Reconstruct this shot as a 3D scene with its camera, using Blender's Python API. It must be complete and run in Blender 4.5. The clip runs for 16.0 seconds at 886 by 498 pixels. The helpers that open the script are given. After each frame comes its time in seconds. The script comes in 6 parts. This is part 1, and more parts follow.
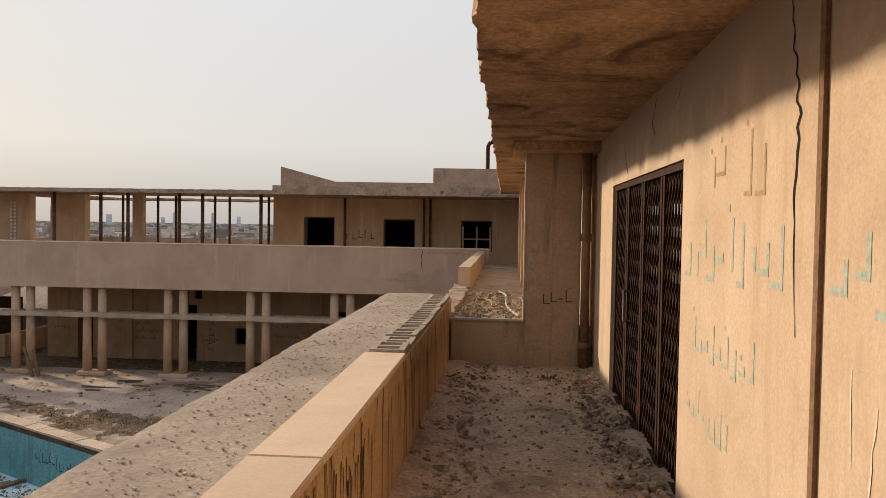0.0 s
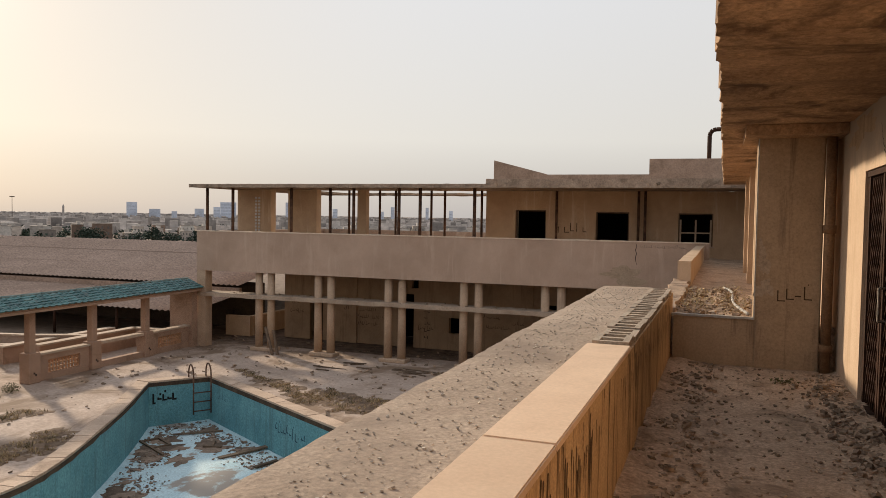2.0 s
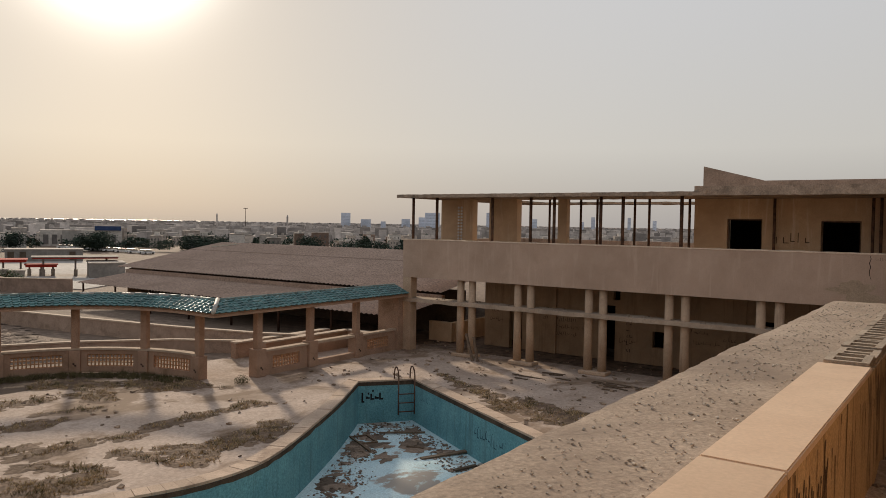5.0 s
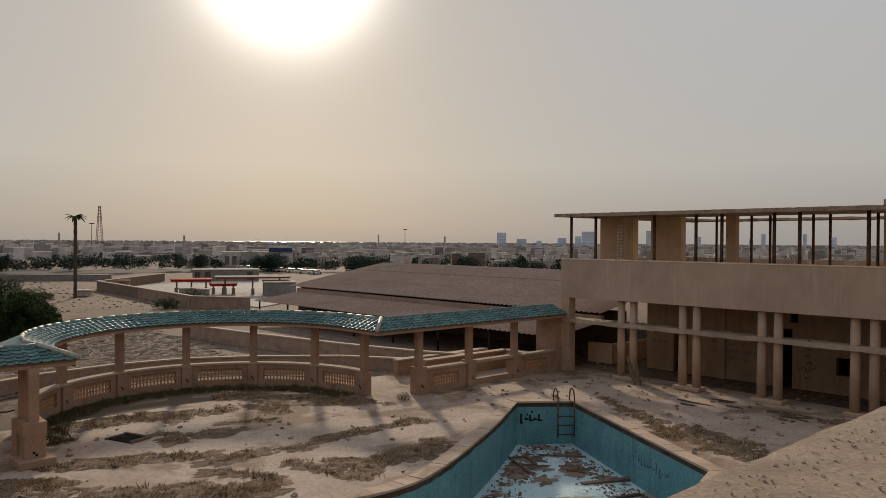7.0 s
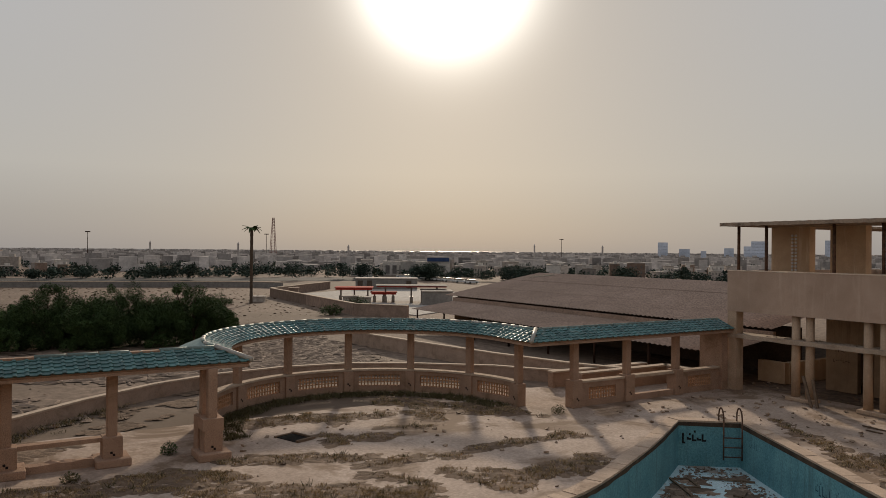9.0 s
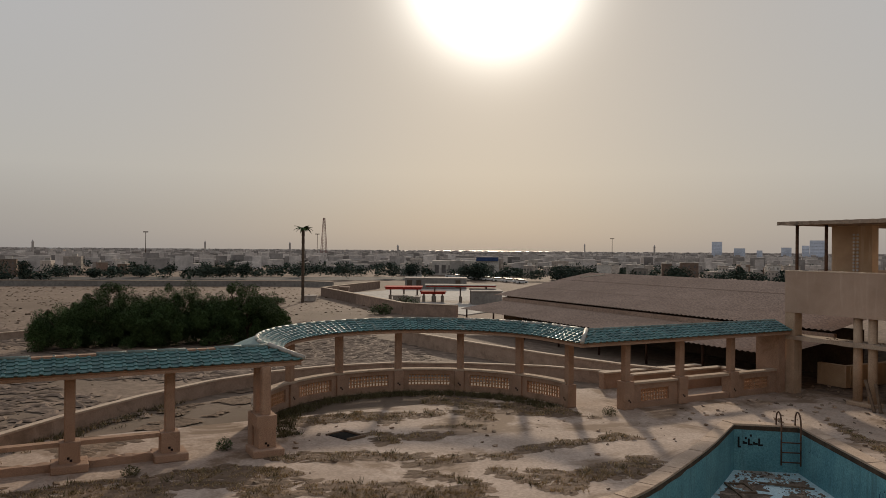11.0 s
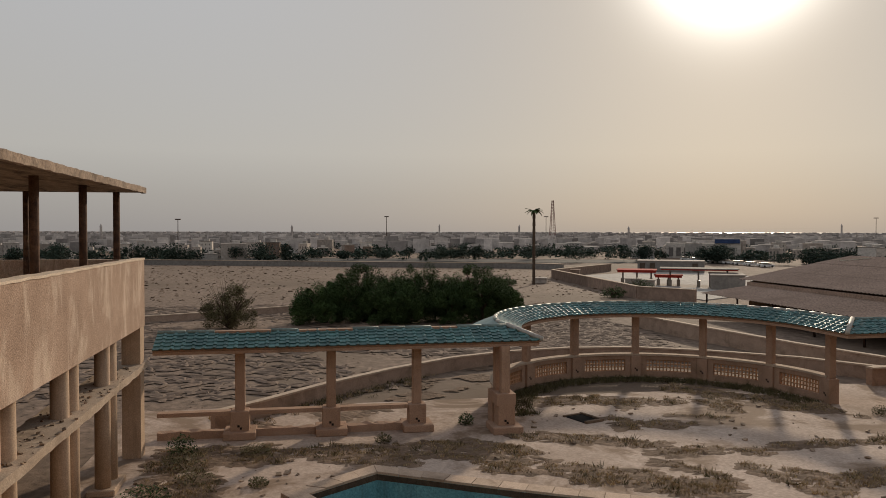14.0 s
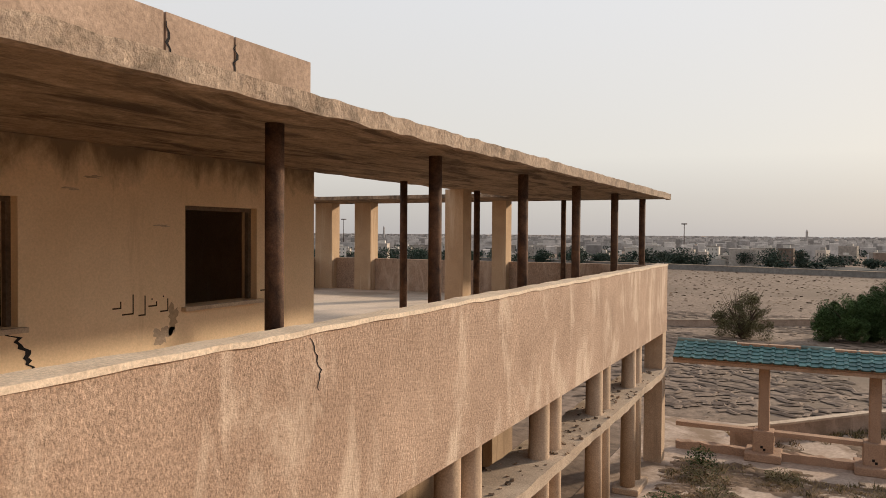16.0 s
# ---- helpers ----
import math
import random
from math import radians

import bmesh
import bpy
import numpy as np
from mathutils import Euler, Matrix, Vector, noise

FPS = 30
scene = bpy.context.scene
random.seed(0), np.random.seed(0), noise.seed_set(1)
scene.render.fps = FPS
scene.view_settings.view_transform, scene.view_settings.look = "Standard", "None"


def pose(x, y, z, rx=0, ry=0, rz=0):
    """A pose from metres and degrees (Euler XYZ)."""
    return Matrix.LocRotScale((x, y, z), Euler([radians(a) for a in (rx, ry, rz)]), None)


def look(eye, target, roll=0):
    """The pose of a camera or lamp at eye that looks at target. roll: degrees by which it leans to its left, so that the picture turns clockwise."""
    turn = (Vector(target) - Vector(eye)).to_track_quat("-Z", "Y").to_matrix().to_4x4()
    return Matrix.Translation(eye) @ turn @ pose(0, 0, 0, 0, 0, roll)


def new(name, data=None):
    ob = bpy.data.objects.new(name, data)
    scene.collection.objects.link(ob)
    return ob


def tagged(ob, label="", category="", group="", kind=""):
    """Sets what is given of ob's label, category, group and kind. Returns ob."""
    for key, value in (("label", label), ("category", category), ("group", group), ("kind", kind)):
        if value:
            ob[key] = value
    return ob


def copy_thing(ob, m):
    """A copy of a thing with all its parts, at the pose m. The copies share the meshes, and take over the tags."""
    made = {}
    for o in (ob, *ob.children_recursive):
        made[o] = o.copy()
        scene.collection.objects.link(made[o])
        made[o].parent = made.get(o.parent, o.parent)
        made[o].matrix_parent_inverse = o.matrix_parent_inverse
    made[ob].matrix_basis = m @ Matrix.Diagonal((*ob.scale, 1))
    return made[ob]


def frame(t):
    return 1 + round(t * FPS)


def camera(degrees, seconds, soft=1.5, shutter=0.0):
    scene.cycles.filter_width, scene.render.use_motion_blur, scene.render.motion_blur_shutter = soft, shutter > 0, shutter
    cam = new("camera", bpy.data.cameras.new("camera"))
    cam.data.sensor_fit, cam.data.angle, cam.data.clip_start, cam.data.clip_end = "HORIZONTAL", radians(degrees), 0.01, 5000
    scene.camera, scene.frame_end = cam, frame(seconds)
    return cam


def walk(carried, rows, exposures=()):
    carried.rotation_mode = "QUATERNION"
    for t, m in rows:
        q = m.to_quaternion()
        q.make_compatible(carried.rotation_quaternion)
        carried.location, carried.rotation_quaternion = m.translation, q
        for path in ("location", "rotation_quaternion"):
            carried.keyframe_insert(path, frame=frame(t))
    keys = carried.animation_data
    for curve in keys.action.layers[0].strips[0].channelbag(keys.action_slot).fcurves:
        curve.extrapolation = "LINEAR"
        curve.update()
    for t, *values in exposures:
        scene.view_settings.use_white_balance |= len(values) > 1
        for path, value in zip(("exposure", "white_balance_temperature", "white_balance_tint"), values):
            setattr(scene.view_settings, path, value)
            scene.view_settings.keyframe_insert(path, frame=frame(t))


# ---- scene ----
cam = camera(60.6, 16.0, soft=0.45)
PATH = [
    (0, (0.112, -0.3, 1.868), (-0.052, 1.693, 1.808), 0.9),
    (0.5, (0.085, -0.286, 1.861), (-0.22, 1.69, 1.794), 0.7),
    (1, (0.056, -0.289, 1.858), (-0.412, 1.655, 1.798), 0.6),
    (1.5, (0.016, -0.278, 1.837), (-0.578, 1.631, 1.773), 0.9),
    (2, (-0.005, -0.282, 1.824), (-0.7, 1.592, 1.74), 0.9),
    (2.5, (-0.024, -0.259, 1.801), (-0.823, 1.571, 1.692), 1.0),
    (3, (-0.037, -0.228, 1.788), (-0.924, 1.561, 1.677), 1.3),
    (5.5, (-0.079, -0.21, 1.784), (-1.326, 1.353, 1.725), 0.8),
    (6, (-0.083, -0.231, 1.794), (-1.428, 1.249, 1.741), 0.8),
    (6.5, (-0.108, -0.24, 1.804), (-1.513, 1.184, 1.771), 0.9),
    (7, (-0.139, -0.253, 1.798), (-1.604, 1.109, 1.779), 0.4),
    (7.5, (-0.151, -0.214, 1.806), (-1.712, 1.037, 1.793), -0.0),
    (8, (-0.167, -0.16, 1.807), (-1.81, 0.98, 1.799), 0.3),
    (8.5, (-0.178, -0.15, 1.804), (-1.868, 0.919, 1.803), 0.3),
    (9, (-0.174, -0.162, 1.808), (-1.886, 0.873, 1.812), 0.5),
    (11.5, (-0.172, -0.198, 1.819), (-1.966, 0.685, 1.818), 0.3),
    (12, (-0.186, -0.211, 1.817), (-2.002, 0.627, 1.813), 0.1),
    (12.5, (-0.2, -0.207, 1.816), (-2.037, 0.586, 1.808), -0.2),
    (13, (-0.216, -0.208, 1.806), (-2.079, 0.52, 1.796), -0.4),
    (13.5, (-0.25, -0.256, 1.79), (-2.162, 0.33, 1.776), -0.5),
    (14, (-0.32, -0.4, 1.79), (-2.287, -0.041, 1.743), 0.1),
    (14.5, (-0.34, -0.55, 1.8), (-2.332, -0.383, 1.747), -0.3),
    (15, (-0.4, -0.7, 1.82), (-2.397, -0.799, 1.78), -0.2),
    (15.5, (-0.58, -0.83, 1.835), (-2.512, -1.347, 1.802), 0.3),
    (16, (-0.735, -0.91, 1.835), (-2.525, -1.801, 1.794), 0.4),
]
EXPOSURES = [(0.0, 0.42), (1.5, 0.44), (3.0, 0.36), (5.5, -0.08), (7.0, -0.34), (13.0, -0.38), (14.0, -0.30), (15.0, 0.05), (16.0, 0.46)]
walk(cam, [(t, look(eye, target, roll)) for t, eye, target, roll in PATH], EXPOSURES)

# ---- light ----
SUN_AZ, SUN_EL = radians(58.8), radians(18.6)   # yaw to the left of +y, height
SUN_DIR = Vector((-math.sin(SUN_AZ) * math.cos(SUN_EL), math.cos(SUN_AZ) * math.cos(SUN_EL), math.sin(SUN_EL)))
AUREOLE = Vector((-math.sin(SUN_AZ) * math.cos(SUN_EL + 0.035), math.cos(SUN_AZ) * math.cos(SUN_EL + 0.035), math.sin(SUN_EL + 0.035)))
world = bpy.data.worlds.new("world")
scene.world = world
world.use_nodes = True
wn, wl = world.node_tree.nodes, world.node_tree.links
sky = wn.new("ShaderNodeTexSky")
sky.sky_type, sky.sun_disc = "NISHITA", False
sky.sun_elevation, sky.sun_rotation = SUN_EL, -SUN_AZ
sky.air_density, sky.dust_density, sky.ozone_density, sky.altitude = 1.0, 2.0, 1.0, 0


def wmath(op, a, b=None):
    n = wn.new("ShaderNodeMath")
    n.operation = op
    for k, v in enumerate((a, b)):
        if v is None:
            continue
        if isinstance(v, (int, float)):
            n.inputs[k].default_value = v
        else:
            wl.new(v, n.inputs[k])
    return n.outputs[0]


def wmix(fac, a, b, mode="MIX"):
    n = wn.new("ShaderNodeMix")
    n.data_type, n.blend_type, n.clamp_result = "RGBA", mode, False
    for sock, v in ((n.inputs[0], fac), (n.inputs[6], a), (n.inputs[7], b)):
        if isinstance(v, (int, float)):
            sock.default_value = v
        elif isinstance(v, tuple):
            sock.default_value = (*v, 1)
        else:
            wl.new(v, sock)
    return n.outputs[2]


# dusty air: a pale veil that greys towards the horizon, and an aureole set 2 degrees above the sun lamp to fit the
# camera's view
way = wn.new("ShaderNodeTexCoord").outputs["Generated"]
split = wn.new("ShaderNodeSeparateXYZ")
wl.new(way, split.inputs[0])
veil = wn.new("ShaderNodeValToRGB")
wl.new(wmath("ADD", split.outputs["Z"], 0.1), veil.inputs["Fac"])
el = veil.color_ramp.elements
for _ in range(4):
    el.new(0.5)
for e, (p, c) in zip(el, ((0.0, (0.32, 0.296, 0.284)), (0.10, (0.35, 0.331, 0.322)), (0.145, (0.41, 0.389, 0.366)), (0.2, (0.515, 0.493, 0.457)), (0.5, (0.535, 0.545, 0.57)), (1.0, (0.47, 0.51, 0.58)))):
    e.position, e.color = p, (*c, 1)
dot = wn.new("ShaderNodeVectorMath")
dot.operation = "DOT_PRODUCT"
wl.new(way, dot.inputs[0])
dot.inputs[1].default_value = AUREOLE
near = wmath("MAXIMUM", dot.outputs["Value"], 0.0)
colour = wmix(wmath("POWER", near, 14.0), veil.outputs["Color"], wmix(1.0, veil.outputs["Color"], (0.84, 0.755, 0.63), "MULTIPLY"))
glow = wmath("ADD", wmath("MULTIPLY", wmath("POWER", near, 320.0), 5.5), wmath("ADD", wmath("MULTIPLY", wmath("POWER", near, 60.0), 0.07), wmath("MULTIPLY", wmath("POWER", near, 3.0), 0.06)))
colour = wmix(1.0, colour, wmix(1.0, (1.0, 0.95, 0.86), glow, "MULTIPLY"), "ADD")
colour = wmix(1.0, colour, wmix(1.0, sky.outputs["Color"], (0.006, 0.006, 0.0066), "MULTIPLY"), "ADD")
wl.new(colour, wn["Background"].inputs["Color"])
wn["Background"].inputs["Strength"].default_value = 1.0
sun = new("sun", bpy.data.lights.new("sun", "SUN"))
sun.data.energy, sun.data.angle, sun.data.color = 3.6, radians(3.0), (1.0, 0.83, 0.63)
sun.matrix_world = look(SUN_DIR * 50, (0, 0, 0))


# ---- materials ----
def ramp(nt, fac, stops):
    r = nt.nodes.new("ShaderNodeValToRGB")
    el = r.color_ramp.elements
    while len(el) < len(stops):
        el.new(0.5)
    for e, (p, c) in zip(el, stops):
        e.position, e.color = p, (*c, 1) if len(c) == 3 else c
    nt.links.new(fac, r.inputs["Fac"])
    return r.outputs["Color"]


def noise_tex(nt, vec, scale, detail=5.0, rough=0.6, distort=0.0):
    n = nt.nodes.new("ShaderNodeTexNoise")
    n.inputs["Scale"].default_value, n.inputs["Detail"].default_value = scale, detail
    n.inputs["Roughness"].default_value, n.inputs["Distortion"].default_value = rough, distort
    nt.links.new(vec, n.inputs["Vector"])
    return n.outputs["Fac"]


def stretched(nt, vec, sx, sy, sz):
    m = nt.nodes.new("ShaderNodeMapping")
    m.inputs["Scale"].default_value = (sx, sy, sz)
    nt.links.new(vec, m.inputs["Vector"])
    return m.outputs["Vector"]


def mixed(nt, fac, a, b, mode="MIX"):
    m = nt.nodes.new("ShaderNodeMix")
    m.data_type, m.blend_type = "RGBA", mode
    for sock, v in ((m.inputs[0], fac), (m.inputs[6], a), (m.inputs[7], b)):
        if isinstance(v, (int, float)):
            sock.default_value = v
        elif isinstance(v, tuple):
            sock.default_value = (*v, 1)
        else:
            nt.links.new(v, sock)
    return m.outputs[2]


def surface(name, light, dark, stain=None, grain=30.0, patch=1.2, rough=0.9, bump=0.25, streak=0.0, stain_at=(0.52, 0.68), vary=0.0, metal=0.0, relief=0.01, fine=0.35, island=0.0, spec=0.1, run=1.0, upper_patches=None, flake=None):
    """Weathered surface: two-scale colour noise, optional stains or drip streaks, fine relief, all at world size."""
    m = bpy.data.materials.new(name)
    m.use_nodes = True
    nt = m.node_tree
    b = nt.nodes["Principled BSDF"]
    pos = nt.nodes.new("ShaderNodeNewGeometry").outputs["Position"]
    lie = stretched(nt, pos, *flake) if flake else pos
    base = ramp(nt, noise_tex(nt, lie, patch, 6, 0.65, 0.4), [(0.32, dark), (0.66, light)])
    fine_c = ramp(nt, noise_tex(nt, stretched(nt, pos, 1, 1, run) if run < 1 else pos, grain, 4, 0.7), [(0.3, (1 - fine,) * 3), (0.7, (1 + fine * 0.35,) * 3)])
    col = mixed(nt, 1.0, base, fine_c, "MULTIPLY")
    if stain:
        src = stretched(nt, pos, *{"parapet_streaks": (5.5, 5.5, 0.42), "band": (1.5, 1.5, 0.5)}.get(name, (3.2, 3.2, 0.28))) if streak else lie
        f = ramp(nt, noise_tex(nt, src, 1.4 if streak else patch * 0.6, 7, 0.68, 0.6), [(stain_at[0], (0, 0, 0)), (stain_at[1], (1, 1, 1))])
        col = mixed(nt, f, col, stain)
    # Tinted noise patches that thicken with height between z0 and z1.
    if upper_patches:
        z0, z1, tint, cover = upper_patches
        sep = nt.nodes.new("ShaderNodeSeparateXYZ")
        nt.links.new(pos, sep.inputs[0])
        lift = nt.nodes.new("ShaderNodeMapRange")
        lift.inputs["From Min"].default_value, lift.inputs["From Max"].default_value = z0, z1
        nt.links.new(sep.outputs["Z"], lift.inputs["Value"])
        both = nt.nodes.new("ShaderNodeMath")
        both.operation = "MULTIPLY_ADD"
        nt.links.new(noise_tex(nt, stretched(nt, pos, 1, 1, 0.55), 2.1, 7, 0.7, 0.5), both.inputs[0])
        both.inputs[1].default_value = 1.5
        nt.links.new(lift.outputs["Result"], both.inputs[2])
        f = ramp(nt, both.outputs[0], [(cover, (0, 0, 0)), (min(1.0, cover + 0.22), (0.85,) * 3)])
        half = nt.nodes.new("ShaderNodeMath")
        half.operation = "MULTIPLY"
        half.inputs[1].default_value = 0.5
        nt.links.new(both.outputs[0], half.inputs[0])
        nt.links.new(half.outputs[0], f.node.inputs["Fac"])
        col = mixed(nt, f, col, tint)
    if vary:
        oi = nt.nodes.new("ShaderNodeObjectInfo")
        col = mixed(nt, 1.0, col, ramp(nt, oi.outputs["Random"], [(0.0, (1 - vary,) * 3), (1.0, (1 + vary * 0.5,) * 3)]), "MULTIPLY")
    if island:
        geo = nt.nodes.new("ShaderNodeNewGeometry")
        col = mixed(nt, 1.0, col, ramp(nt, geo.outputs["Random Per Island"], [(0.0, (1 - island,) * 3), (1.0, (1 + island * 0.6,) * 3)]), "MULTIPLY")
    nt.links.new(col, b.inputs["Base Color"])
    b.inputs["Roughness"].default_value, b.inputs["Metallic"].default_value = rough, metal
    b.inputs["Specular IOR Level"].default_value = spec
    if bump:
        bp = nt.nodes.new("ShaderNodeBump")
        bp.inputs["Strength"].default_value, bp.inputs["Distance"].default_value = bump, relief
        nt.links.new(noise_tex(nt, lie, grain * 0.7, 6, 0.7), bp.inputs["Height"])
        nt.links.new(bp.outputs["Normal"], b.inputs["Normal"])
    return m


